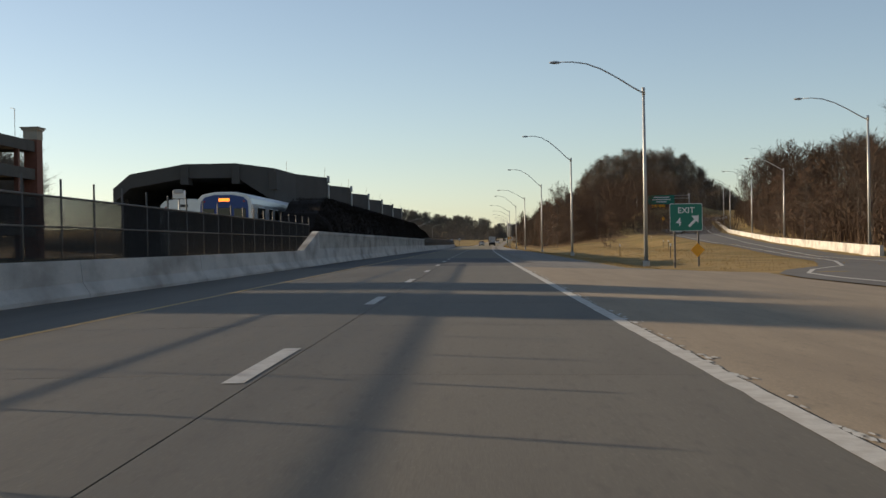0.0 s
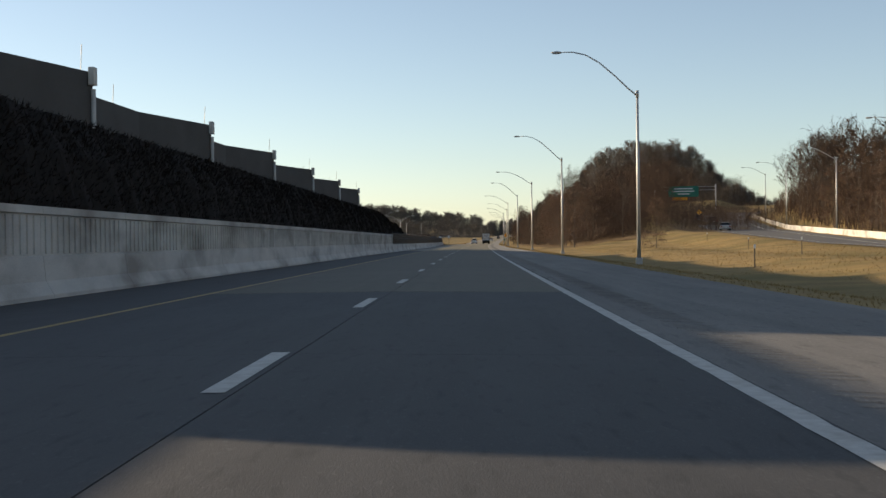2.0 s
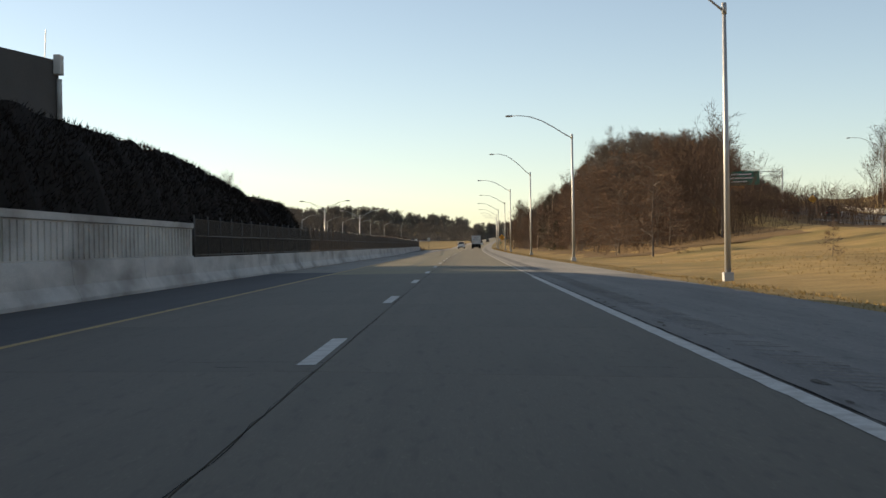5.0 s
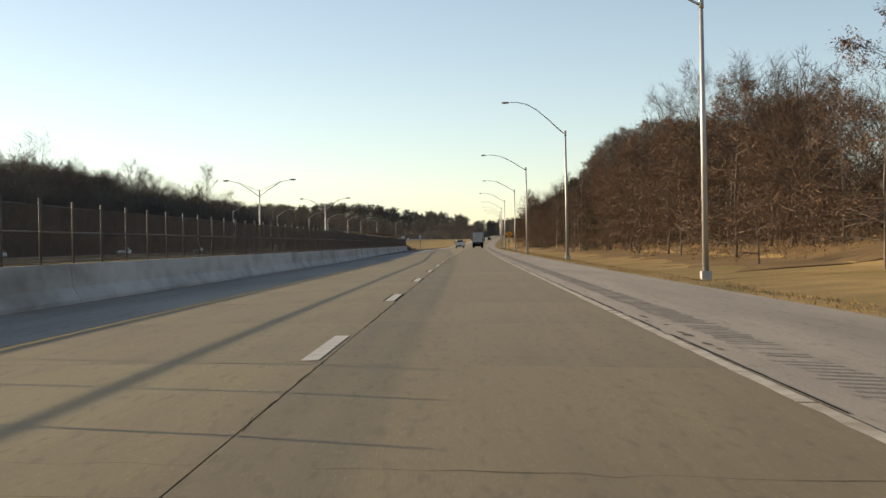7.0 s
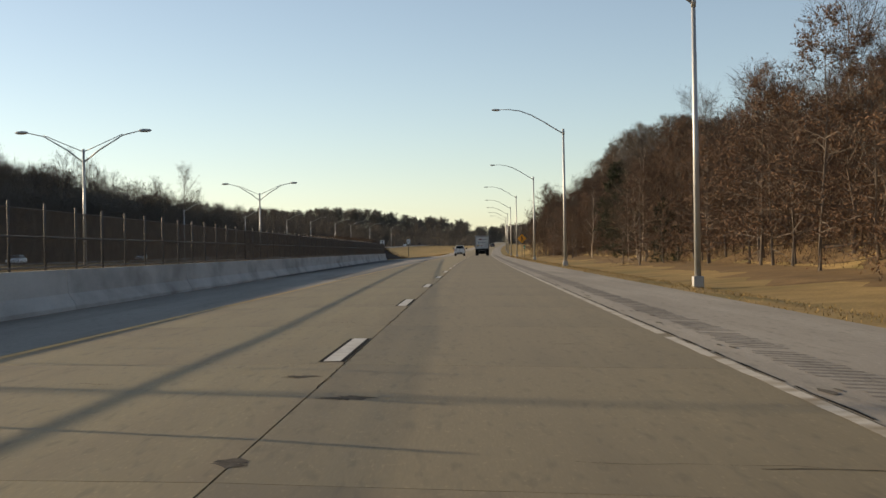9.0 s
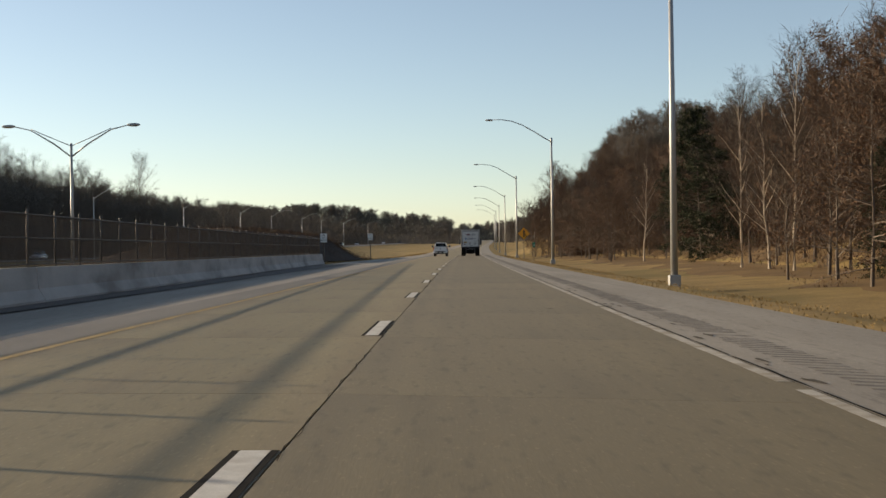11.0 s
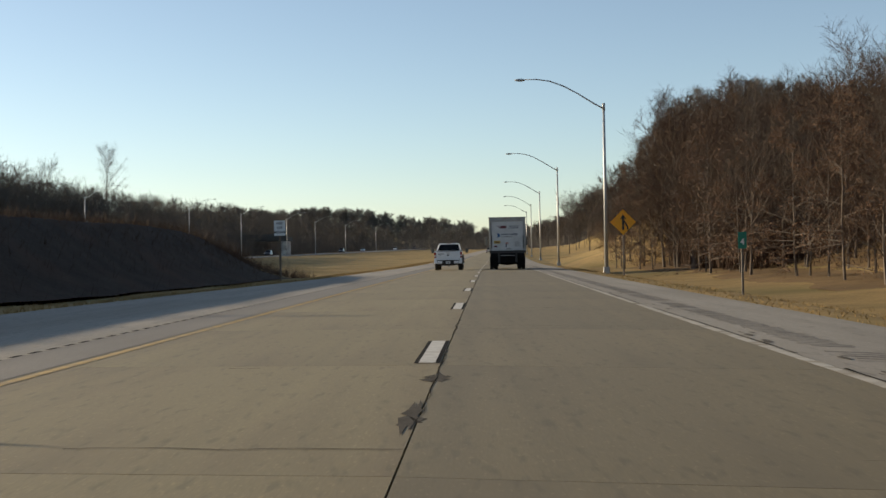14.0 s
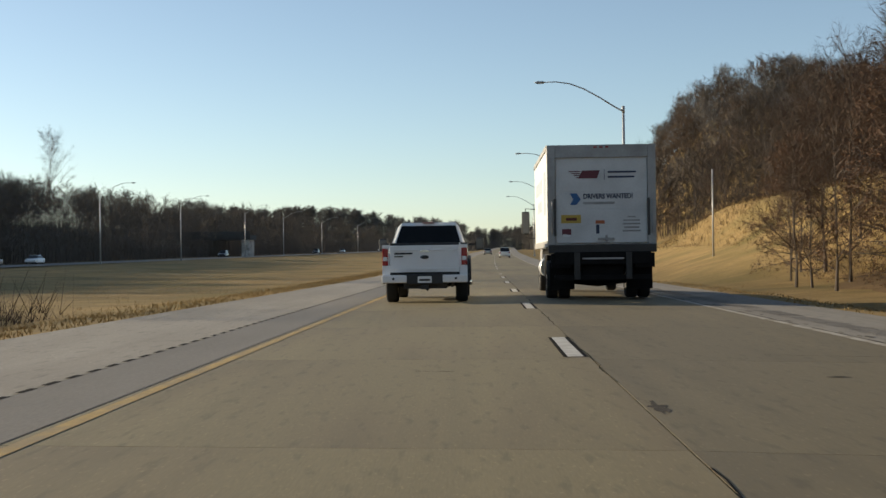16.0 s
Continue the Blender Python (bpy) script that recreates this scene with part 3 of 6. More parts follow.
first = street_lamp("tall galvanised freeway street lamp with a curved arm")
steep = street_lamp("tall galvanised freeway street lamp with a steeply curved arm", 11.0, 4.8, 2.85)
LAMPS = [(20, 10.5), (80.6, 10.4), (145.6, 10.55), (209.7, 10.0), (268.9, 8.9), (328.2, 8.05), (382.2, 6.85), (448.1, 7.2), (508.6, 6.4), (569, 6.4), (630, 6.4), (692, 6.4), (754, 6.4)]
for i, (y, u) in enumerate(LAMPS):
    m = put(u, y, ground_z(u, y) - 0.03)
    if i == 2:
        steep.matrix_world = m
    elif i in (3, 5):
        copy_thing(steep, m)
    elif i:
        copy_thing(first, m)
    else:
        first.matrix_world = m
for y, u in ((105, 31.5), (193, 45.5), (250, 52.5), (310, 59.5), (372, 69)):
    copy_thing(first, put(u, y, ground_z(u, y), -20))
for y, u in ((686, -64), (737, -64), (795, -63), (854, -64), (929, -64), (1000, -60), (560, -66), (624, -65)):
    copy_thing(first, put(u, y, ground_z(u, y), 180))

# ---- left barrier, wall and fence ----
JERSEY = [(-0.3, 0), (0.3, 0), (0.3, 0.08), (0.14, 0.33), (0.09, 0.82), (-0.09, 0.82), (-0.14, 0.33), (-0.3, 0.08)]


def run(u_of, y0, y1, step=4.0, z=0.0):
    return [(at(u_of(v), v) + Vector((0, 0, z)), heading(v)) for v in np.linspace(y0, y1, max(2, round((y1 - y0) / step) + 1))]


def barrier_u(y):
    return edge_l(y) - 0.3


def barrier(y0, y1, label):
    ob = part("concrete_barrier", extrude_profile(JERSEY, run(barrier_u, y0, y1)), BARRIER)
    return tagged(ob, label, "barrier", "median barrier lengths", "structure")


for y0 in range(-30, 66, 12):
    barrier(y0 + 0.02, min(y0 + 12, 66) - 0.02, "stained concrete median barrier beside the freeway")
for y0 in range(198, 438, 12):
    barrier(y0 + 0.02, min(y0 + 12, 438) - 0.02, "stained concrete median barrier below a mesh fence")
WALL_P = [(-0.3, 0), (0.3, 0), (0.3, 0.08), (0.14, 0.35), (0.09, 0.85), (0.04, 0.87), (0.04, 1.68), (0.1, 1.7), (0.1, 1.85), (-0.3, 1.85)]
wall = thing("retaining_wall", "pale concrete retaining wall with ribbed panels below the station", "wall", kind="structure")
for y0 in range(72, 198, 6):
    part("wall_panel", extrude_profile(WALL_P, run(barrier_u, y0 + 0.01, y0 + 5.99)), BARRIER, wall)
    bm = bmesh.new()
    for v in np.arange(y0 + 0.3, y0 + 5.8, 0.38):
        p = at(barrier_u(v) + 0.04, v)
        box(bm, p.x - 0.02, p.x + 0.035, v - 0.06, v + 0.06, p.z + 0.9, p.z + 1.66)
    part("ribs", bm, BARRIER, wall)
bm = bmesh.new()
prev = None
for v, h in ((65.98, 0.84), (72, 1.85)):
    p = at(barrier_u(v), v)
    ring = [bm.verts.new(p + Vector(q)) for q in ((0.3, 0, 0), (0.14, 0, 0.35), (0.05, 0, h), (-0.3, 0, h), (-0.3, 0, 0))]
    if prev:
        for k in range(5):
            bm.faces.new((prev[k], ring[k], ring[(k + 1) % 5], prev[(k + 1) % 5]))
    else:
        bm.faces.new(ring)
    prev = ring
bm.faces.new(prev[::-1])
bmesh.ops.recalc_face_normals(bm, faces=bm.faces)
part("wing", bm, BARRIER, wall)


def fence(y0, y1, u_of, z0, z1, label, gap=2.1, wire=0.0036, mid=1.47, thick=0.022, top=0.12, mesh=None):
    f = thing("fence", label, "fence", kind="structure")
    n = round((y1 - y0) / gap)
    marks = np.linspace(y0, y1, n + 1)
    for v in marks:
        p = at(u_of(v), v)
        ob = part("post", bar([p + Vector((0, 0, z0)), p + Vector((0, 0, z1 + top))], 0.026, 6), FENCE_POST, f)
    for z, rad in ((z0 + 0.06, 0.022), (mid, 0.024), (z1, thick)):
        for a, b in zip(marks[::8], list(marks[8::8]) + [marks[-1]]):
            if b > a:
                pts = [at(u_of(v), v) + Vector((0, 0, z)) for v in np.linspace(a, b, 5)]
                part("rail", bar(pts, rad, 5), RUST_STEEL, f)
    h = z1 - z0
    for a, b in zip(marks[::8], list(marks[8::8]) + [marks[-1]]):
        if b <= a:
            continue
        verts, faces = [], []
        w = wire
        for s in (1, -1):
            for v in np.arange(a - h, b, 0.058):
                va, vb, za, zb = v, v + h, (z0 if s > 0 else z1), (z1 if s > 0 else z0)
                if va < a:
                    za, va = za + (a - va) * s, a
                if vb > b:
                    zb, vb = zb - (vb - b) * s, b
                p, q = at(u_of(va), va), at(u_of(vb), vb)
                p, q = p + Vector((0, 0, za)), q + Vector((0, 0, zb))
                k = len(verts)
                verts += [p + Vector((0, 0, w)), p - Vector((0, 0, w)), q - Vector((0, 0, w)), q + Vector((0, 0, w))]
                faces.append((k, k + 1, k + 2, k + 3))
                verts += [p + Vector((w, 0, 0)), p - Vector((w, 0, 0)), q - Vector((w, 0, 0)), q + Vector((w, 0, 0))]
                faces.append((k + 4, k + 5, k + 6, k + 7))
        raw("mesh_panel", verts, faces, mesh or WIRE, f)["kind"] = "stuff"
    return f


fence(-30, 71, lambda v: barrier_u(v) - 0.35, 0.1, 2.2, "rusty chain-link fence behind the median barrier", 2.4, 0.006, 1.55, 0.03, 0.4, DARK_WIRE)
fence(198.5, 330, lambda v: barrier_u(v), 0.82, 2.0, "rusty chain-link fence on top of the median barrier", 2.1, 0.0032, 1.47, 0.007)
fence(330, 437, lambda v: barrier_u(v), 0.82, 2.0, "rusty chain-link fence with a stout top rail on the barrier", 2.1, 0.0034)

# ---- metro station ----
ROOF = [(-25.5, 5.3), (-24.3, 6.3), (-20.4, 6.95), (-16.8, 6.95)]
station = thing("metro_station", "low grey concrete metro station with a folded roof in stepped bays", "station")
for k in range(6):
    y0 = 104.9 + 18.24 * (k - 1) if k else 91.0
    ye = 104.9 + 18.24 * k - 0.1
    bm = bmesh.new()
    rings = []
    for v, eave in ((y0 + 0.02, -14.1), (ye - 6.2, -13.7), (ye, -12.0)):
        prof = ROOF + [(eave, 6.55)]
        up = [bm.verts.new((wx(u, v), v, z)) for u, z in prof]
        dn = [bm.verts.new((wx(u, v), v, z - (2.35 if i == len(prof) - 1 else 1.0))) for i, (u, z) in enumerate(prof)][::-1]
        rings.append(up + dn)
    for a, b in zip(rings, rings[1:]):
        for j in range(len(a)):
            bm.faces.new((a[j], b[j], b[(j + 1) % len(a)], a[(j + 1) % len(a)]))
    bm.faces.new(rings[0])
    bm.faces.new(rings[-1][::-1])
    bmesh.ops.recalc_face_normals(bm, faces=bm.faces)
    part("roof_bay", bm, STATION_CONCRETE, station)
    for u, zz in ((-20.4, 5.75), (-16.8, 5.75), (-14.2, 5.3)):
        part("beam_end", boxes((wx(u, y0) - 0.28, wx(u, y0) + 0.28, y0 - 0.2, y0 + 1.2, zz - 0.25, zz + 1.02), bevel=0.02), STATION_CONCRETE, station)
    part("rainwater_box", boxes((wx(-12, ye) - 0.06, wx(-12, ye) + 0.14, ye - 0.3, ye + 0.06, 6.12, 6.69), bevel=0.02), BARRIER, station)
    part("downpipe", bar([(wx(-11.95, ye), ye - 0.1, 0.3), (wx(-11.95, ye), ye - 0.1, 6.0)], 0.08, 8), BARRIER, station)
    for v, u in ((ye - 9, -14), (ye - 0.6, -12.2)):
        part("rod", bar([(wx(u, v), v, 6.35), (wx(u, v) + 0.05, v, 7.35)], 0.012, 4), BLACK, station)
    for u in (-24.6, -14.6):
        part("column", boxes((wx(u, ye) - 0.4, wx(u, ye) + 0.4, ye - 1.4, ye - 0.4, -0.2, 5.3)), STATION_CONCRETE, station)
part("platform", boxes((wx(-17.4, 150) - 1.2, wx(-17.4, 150) + 1.2, 93, 196, -0.3, 1.0)), STATION_CONCRETE, station)
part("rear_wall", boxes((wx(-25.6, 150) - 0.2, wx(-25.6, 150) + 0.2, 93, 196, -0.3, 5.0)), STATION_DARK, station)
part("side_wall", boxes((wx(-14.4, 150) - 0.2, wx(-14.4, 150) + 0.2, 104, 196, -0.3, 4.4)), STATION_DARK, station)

# ---- vegetation ----


class Bits:
    """Collects faces for one mesh."""

    def __init__(self):
        self.v, self.f = [], []

    def sliver(self, p, q, w, r):
        d = q - p
        s = d.cross(Vector((r.uniform(-1, 1), r.uniform(-1, 1), r.uniform(-1, 1)))).normalized() * w
        k = len(self.v)
        self.v += [p - s, p + s, q]
        self.f.append((k, k + 1, k + 2))

    def rod(self, pts, radii, sides):
        k0 = len(self.v)
        for i, (p, rad) in enumerate(zip(pts, radii)):
            d = pts[min(i + 1, len(pts) - 1)] - pts[max(i - 1, 0)]
            q = d.to_track_quat("Z", "Y")
            for s in range(sides):
                a = s * math.tau / sides
                self.v.append(p + q @ Vector((rad * math.cos(a), rad * math.sin(a), 0)))
        for i in range(len(pts) - 1):
            for s in range(sides):
                a, b = k0 + i * sides + s, k0 + i * sides + (s + 1) % sides
                self.f.append((a, b, b + sides, a + sides))

    def leaf(self, p, size, r):
        a = Vector((r.uniform(-1, 1), r.uniform(-1, 1), r.uniform(-1, 1))).normalized() * size
        b = Vector((r.uniform(-1, 1), r.uniform(-1, 1), r.uniform(-1, 1))).normalized() * size * 0.6
        k = len(self.v)
        self.v += [p - a - b * 0.3, p + b, p + a - b * 0.3]
        self.f.append((k, k + 1, k + 2))

    def mesh(self, name, material):
        me = bpy.data.meshes.new(name)
        me.from_pydata([tuple(v) for v in self.v], [], self.f)
        me.materials.append(material)
        return me


def grow(seed, h, lo, spread, limbs, branches, twigs, rise, twig_w, leaves=0, leaf=0.1, tip=1.0, fork=True, wood=None):
    """Trunk and limbs in one set of faces, twigs or leaves in another. lo: height of the lowest limb, as a part of h."""
    r = random.Random(seed)
    trunk, crown = wood or Bits(), Bits()
    lean = Vector((r.uniform(-0.04, 0.04), r.uniform(-0.04, 0.04), 0))
    spine = [Vector((r.uniform(-1, 1), r.uniform(-1, 1), 0)) * (0.012 * h * (i > 0)) + lean * (h * i / 6) + Vector((0, 0, h * i / 6)) for i in range(7)]
    base = 0.0065 * h + 0.022
    trunk.rod(spine, [base * (1.25 if i == 0 else 1 - i / 6.4) for i in range(7)], 6)

    def on(f):
        i = min(5, int(f * 6))
        return spine[i].lerp(spine[i + 1], f * 6 - i)

    for n in range(limbs):
        f = lo + (0.97 - lo) * ((n + r.random()) / limbs)
        top = (f - lo) / (1 - lo)
        length = spread * ((1 - top) ** 0.75 if rise < 15 else 0.25 + 0.75 * math.sin(math.pi * (0.3 + 0.66 * top))) * r.uniform(0.75, 1.15) + 0.1 * spread
        turn, up = r.uniform(0, math.tau), radians(rise + 25 * top + r.uniform(-12, 12))
        way = Vector((math.cos(turn) * math.cos(up), math.sin(turn) * math.cos(up), math.sin(up)))
        p0 = on(f)
        pts = [p0]
        for s in range(3):
            way = (way + Vector((r.uniform(-0.18, 0.18), r.uniform(-0.18, 0.18), 0.05 if rise > 10 else -0.02))).normalized()
            pts.append(pts[-1] + way * length / 3)
        rad = base * 0.42 * (1 - 0.7 * top)
        if fork:
            trunk.rod(pts, [rad, rad * 0.7, rad * 0.45, rad * 0.2], 3)
        else:
            for a, b in zip(pts, pts[1:]):
                trunk.sliver(a, b, rad, r)
        for m in range(branches):
            g = 0.2 + 0.8 * (m + r.random()) / branches
            i = min(2, int(g * 3))
            q0 = pts[i].lerp(pts[i + 1], g * 3 - i)
            bl = length * (0.5 - 0.25 * g) * r.uniform(0.7, 1.3) + 0.25
            bway = (way + Vector((r.uniform(-1, 1), r.uniform(-1, 1), r.uniform(-0.6, 0.65))) * 0.95).normalized()
            q1 = q0 + bway * bl
            (trunk if leaves else crown).sliver(q0, q1, max(twig_w * 1.3, rad * 0.3), r)
            for _ in range(twigs):
                e = r.random() ** 0.7
                t0 = q0.lerp(q1, e)
                t1 = t0 + (bway + Vector((r.uniform(-1, 1), r.uniform(-1, 1), r.uniform(-0.8, 0.85)))).normalized() * r.uniform(0.3, 0.85) * tip
                (trunk if leaves else crown).sliver(t0, t1, twig_w * r.uniform(0.6, 1.1), r)
                if fork:
                    t2 = t0.lerp(t1, 0.5)
                    (trunk if leaves else crown).sliver(t2, t2 + (t1 - t0).normalized() * 0.3 * tip + Vector((r.uniform(-1, 1), r.uniform(-1, 1), r.uniform(-0.4, 0.8))) * 0.35 * tip, twig_w * 0.7, r)
                for _ in range(leaves):
                    crown.leaf(t0.lerp(t1, r.random()) + Vector((r.uniform(-1, 1), r.uniform(-1, 1), r.uniform(-1, 1))) * 0.12, leaf * r.uniform(0.7, 1.3), r)
    return trunk, crown


def tree_kind(name, label, category, group, trunk, crown, crown_mat, wood_mat=BARK):
    t = thing(name, label, category, group=group)
    for n, b, m in (("trunk", trunk, wood_mat), ("crown", crown, crown_mat)):
        ob = new(n, b.mesh(n, m))
        ob.parent = t
    return t


BARE = [tree_kind("bare_tree", "leafless grey-brown tree with fine upright twigs", "tree", "roadside woods", *grow(s, 9.8, 0.2, 3.3, 24, 7, 11, 46, 0.0085), TWIG) for s in (1, 2, 3)]
REDDISH = [tree_kind("bare_tree", "leafless young tree with dense reddish-brown twigs", "tree", "roadside woods", *grow(s, 9.2, 0.12, 2.7, 30, 7, 10, 28, 0.0085, tip=0.85), RED_TWIG) for s in (11, 12, 13)]
OAKS = [tree_kind("oak_tree", "pin oak that keeps its dry russet leaves", "tree", "roadside woods", *grow(s, 10.0, 0.08, 3.4, 34, 7, 6, 3, 0.009, 5, 0.07), OAK_LEAF) for s in (21, 22, 23)]
PINE = [tree_kind("pine_tree", "dark green conifer, dense to the ground", "tree", "roadside conifers", *grow(s, 10.0, 0.02, 2.9, 64, 8, 6, -2, 0.012, 8, 0.08, tip=0.6), NEEDLE) for s in (31,)]
PALE = [tree_kind("bare_tree", "slender leafless tree with a pale tan trunk", "tree", "roadside woods", *grow(s, 10.5, 0.22, 2.3, 22, 6, 7, 50, 0.008), TWIG, PALE_BARK) for s in (41, 42)]
used = set()


def plant(kind, u, y, scale, turn, tall=1.0):
    p = at(u, y, ground_z(u, y) - 0.05)
    m = Matrix.Translation(p) @ pose(0, 0, 0, 0, 0, turn)
    if kind.name in used:
        ob = copy_thing(kind, m)
    else:
        used.add(kind.name)
        ob = kind
        ob.matrix_world = m
    ob.scale = (scale, scale, scale * tall)
    return ob


OPP_EDGE = [(170, -83), (760, -80), (1100, -68)]
litter = sheet("woodland_floor", lambda y: [max(er_u, edge_r(y) + 2.6 + 0.02 * er_u) for er_u in (10.5, 12.0, 13.5, 15, 17, 19, 22, 26, 31, 37, 44, 52)], list(np.arange(276, 546, 3.0)), ground_z, LITTER, None, 0.05)
tagged(litter, "brown leaf litter under the hillside trees", "ground", kind="structure")
litter_l = sheet("woodland_floor", lambda y: [lerp(OPP_EDGE, y) - d for d in (0, 6, 14, 24, 36, 50, 68, 90, 115)], list(np.arange(170, 1140, 12.0)), ground_z, LITTER, None, 0.12)
tagged(litter_l, "brown leaf litter under the tree belt", "ground", kind="structure")
# sheet over the berm, coloured dark to stand for its shaded face
berm_sheet = sheet("berm_floor", lambda y: [-37, -33, -29, -25, -21, -18, -15.5, -13.7], list(np.arange(438, 524, 3.0)), lambda u, y: ground_z(u, y) + 0.24 - 0.5 * smooth(498, 521, y), BERM_SHADE, None, 0.0)
tagged(berm_sheet, "dark brown sheet that paints shade over the median berm", "ground", kind="structure")
r = random.Random(7)
# measured single trees
for kind, u, y, s, tall in ((OAKS[0], 22, 219, 0.62, 1), (OAKS[1], 22.9, 240, 0.22, 1), (OAKS[2], 15.6, 268, 1.0, 1), (BARE[1], 25.5, 288, 0.95, 1.05), (OAKS[1], 14.2, 283, 0.55, 1), (OAKS[0], 16.2, 298, 1.1, 1),
                         (OAKS[2], 15.6, 315, 0.95, 1.05), (OAKS[0], 15.9, 323, 1.0, 1.1), (OAKS[1], 15.6, 339, 1.08, 1.1), (BARE[2], 19, 309, 1.1, 1), (BARE[0], 20, 330, 1.3, 1.05), (BARE[2], 19, 345, 1.3, 1.05), (OAKS[2], 16.5, 352, 1.0, 1.1), (OAKS[1], 15.4, 366, 0.85, 1.1), (BARE[1], 17.5, 360, 1.1, 1),
                         (PALE[0], 15.0, 397, 1.0, 1), (PALE[1], 15.2, 402.6, 0.85, 1), (PALE[0], 15.0, 408.2, 0.9, 1), (OAKS[0], 18.2, 405, 1.1, 1.1), (OAKS[2], 19.5, 395, 1.0, 1.1), (PINE[0], 17.2, 431.5, 1.12, 1), (PINE[0], 18.6, 435.5, 0.85, 1.05), (PINE[0], 15.2, 383, 0.5, 1.05), (PALE[1], 14.2, 441, 0.8, 1),
                         (BARE[1], 20.5, 424, 0.95, 1), (BARE[0], 13.0, 545, 0.85, 1), (REDDISH[1], 9.9, 538, 0.75, 1)):
    plant(kind, u, y, s, r.uniform(0, 360), tall)
# first rows of the woods
for y in np.arange(290, 549, 3.4):
    for row in range(2):
        if (row == 0 and (y < 372 or 390 < y < 444)) or 418 < y < 446:
            continue
        u = (13.0 if y < 520 else 11.5) + 4.2 * row + r.uniform(-1.4, 1.4) + (2.5 if y < 345 else 0)
        c = r.random()
        oaky = 0.6 if y < 345 else 0.3
        kind = r.choice(OAKS) if c < oaky else r.choice(REDDISH) if c < 0.72 else r.choice(BARE)
        plant(kind, u, y + r.uniform(-2, 2), r.uniform(0.66, 0.95) * (0.84 if row == 0 else 1.2 if y < 418 else 1), r.uniform(0, 360), r.uniform(0.95, 1.12))
for _ in range(34):
    plant(r.choice(REDDISH + REDDISH + BARE), r.uniform(24, 42), r.uniform(548, 640), r.uniform(0.8, 1.1), r.uniform(0, 360), r.uniform(0.95, 1.15))
for _ in range(30):
    plant(r.choice(REDDISH), r.uniform(12.5, 24), r.uniform(500, 540), r.uniform(0.75, 1.15), r.uniform(0, 360), r.uniform(0.95, 1.2))
for u, y in ((12.5, 526), (13.6, 528), (14.6, 531), (13.0, 522), (15.6, 533), (14.2, 519), (17.5, 541), (18.6, 544), (20, 549), (21, 546), (22.5, 553), (24, 558), (19.3, 538), (25.5, 561), (17, 536)):
    plant(r.choice(REDDISH), u, y, r.uniform(1.0, 1.25), r.uniform(0, 360), 1.1)
# beside the ramp
for y in np.arange(100, 330, 9.0):
    u = lerp(RAMP_R, y) + r.uniform(5, 9)
    plant(r.choice(OAKS + REDDISH + BARE), u, y, r.uniform(0.8, 1.1), r.uniform(0, 360), r.uniform(1, 1.15))

# ---- deeper and farther woods: too many to count ----


def woods(name, label, places, seed, material, coarse=0.03, twigs=6, limbs=16, tip=1.3):
    """places: (u, y, height) for each tree."""
    rr = random.Random(seed)
    kinds = []
    for s in range(4):
        t, c = grow(seed * 10 + s, 8.4, 0.16, 4.3, limbs, 5, twigs, 44, coarse, fork=False, tip=tip)
        v = np.array([tuple(p) for p in t.v + c.v])
        n = len(t.v)
        kinds.append((v, t.f + [tuple(i + n for i in f) for f in c.f]))
    allv, allf, k = [], [], 0
    for u, y, h in places:
        v, f = kinds[rr.randrange(4)]
        a, s = rr.uniform(0, math.tau), h / 10
        ca, sa = math.cos(a) * s * rr.uniform(0.85, 1.15), math.sin(a) * s
        p = at(u, y, ground_z(u, y) - 0.1)
        w = np.stack([v[:, 0] * ca - v[:, 1] * sa + p.x, v[:, 0] * sa + v[:, 1] * ca + p.y, v[:, 2] * s + p.z], 1)
        allv += w.tolist()
        allf += [tuple(i + k for i in g) for g in f]
        k += len(v)
    ob = raw(name, allv, allf, material)
    return tagged(ob, label, "woods", kind="stuff")


def scatter(n, seed, u0, u1, y0, y1, h0, h1, ok=lambda u, y: True):
    rr = random.Random(seed)
    out = []
    while len(out) < n:
        u, y = rr.uniform(u0, u1), rr.uniform(y0, y1)
        if ok(u, y):
            out.append((u, y, rr.uniform(h0, h1)))
    return out


def taller(places):
    """Older, taller trees before the cut slope."""
    return [(u, y, h * (0.6 + 0.4 * smooth(300, 355, y)) + 1.5 * smooth(325, 365, y) * (1 - smooth(440, 500, y))) for u, y, h in places]


clear_of_ramp = lambda u, y: u > lerp(RAMP_R, y) + 8 or u < lerp(RAMP_L, y) - 7
def lower_edge(places):
    """The belt rises from low trees at its edge to tall ones within."""
    return [(u, y, min(h, 0.2 * -u - 4.5)) for u, y, h in places]


open_sky = lambda u, y: not -0.36 * y < u < -0.235 * y
woods("hillside_woods", "bare brown woods on the hillside beside the freeway", taller(scatter(280, 1, 26, 75, 290, 560, 8, 12.5, lambda u, y: clear_of_ramp(u, y) and not (545 < y and u < 27))), 3, RED_TWIG, 0.017, 7)
woods("hillside_woods", "tall grey bare trees on the hill crest", taller(scatter(125, 2, 40, 130, 290, 650, 11, 16, lambda u, y: clear_of_ramp(u, y))), 4, TWIG, 0.021, 7)
woods("hillside_woods", "dense brown bare trees behind the first roadside row", scatter(95, 21, 18.5, 28, 290, 545, 7.5, 10), 21, RED_TWIG, 0.014, 8, 18, 1.1)
woods("hillside_woods", "dense dark brown trees at the foot of the cut slope", scatter(120, 22, 14, 36, 522, 602, 7.5, 10.5, lambda u, y: u > 0.28 * (y - 486) + 0.5), 22, DARK_TWIG, 0.017, 8, 20, 1.2)
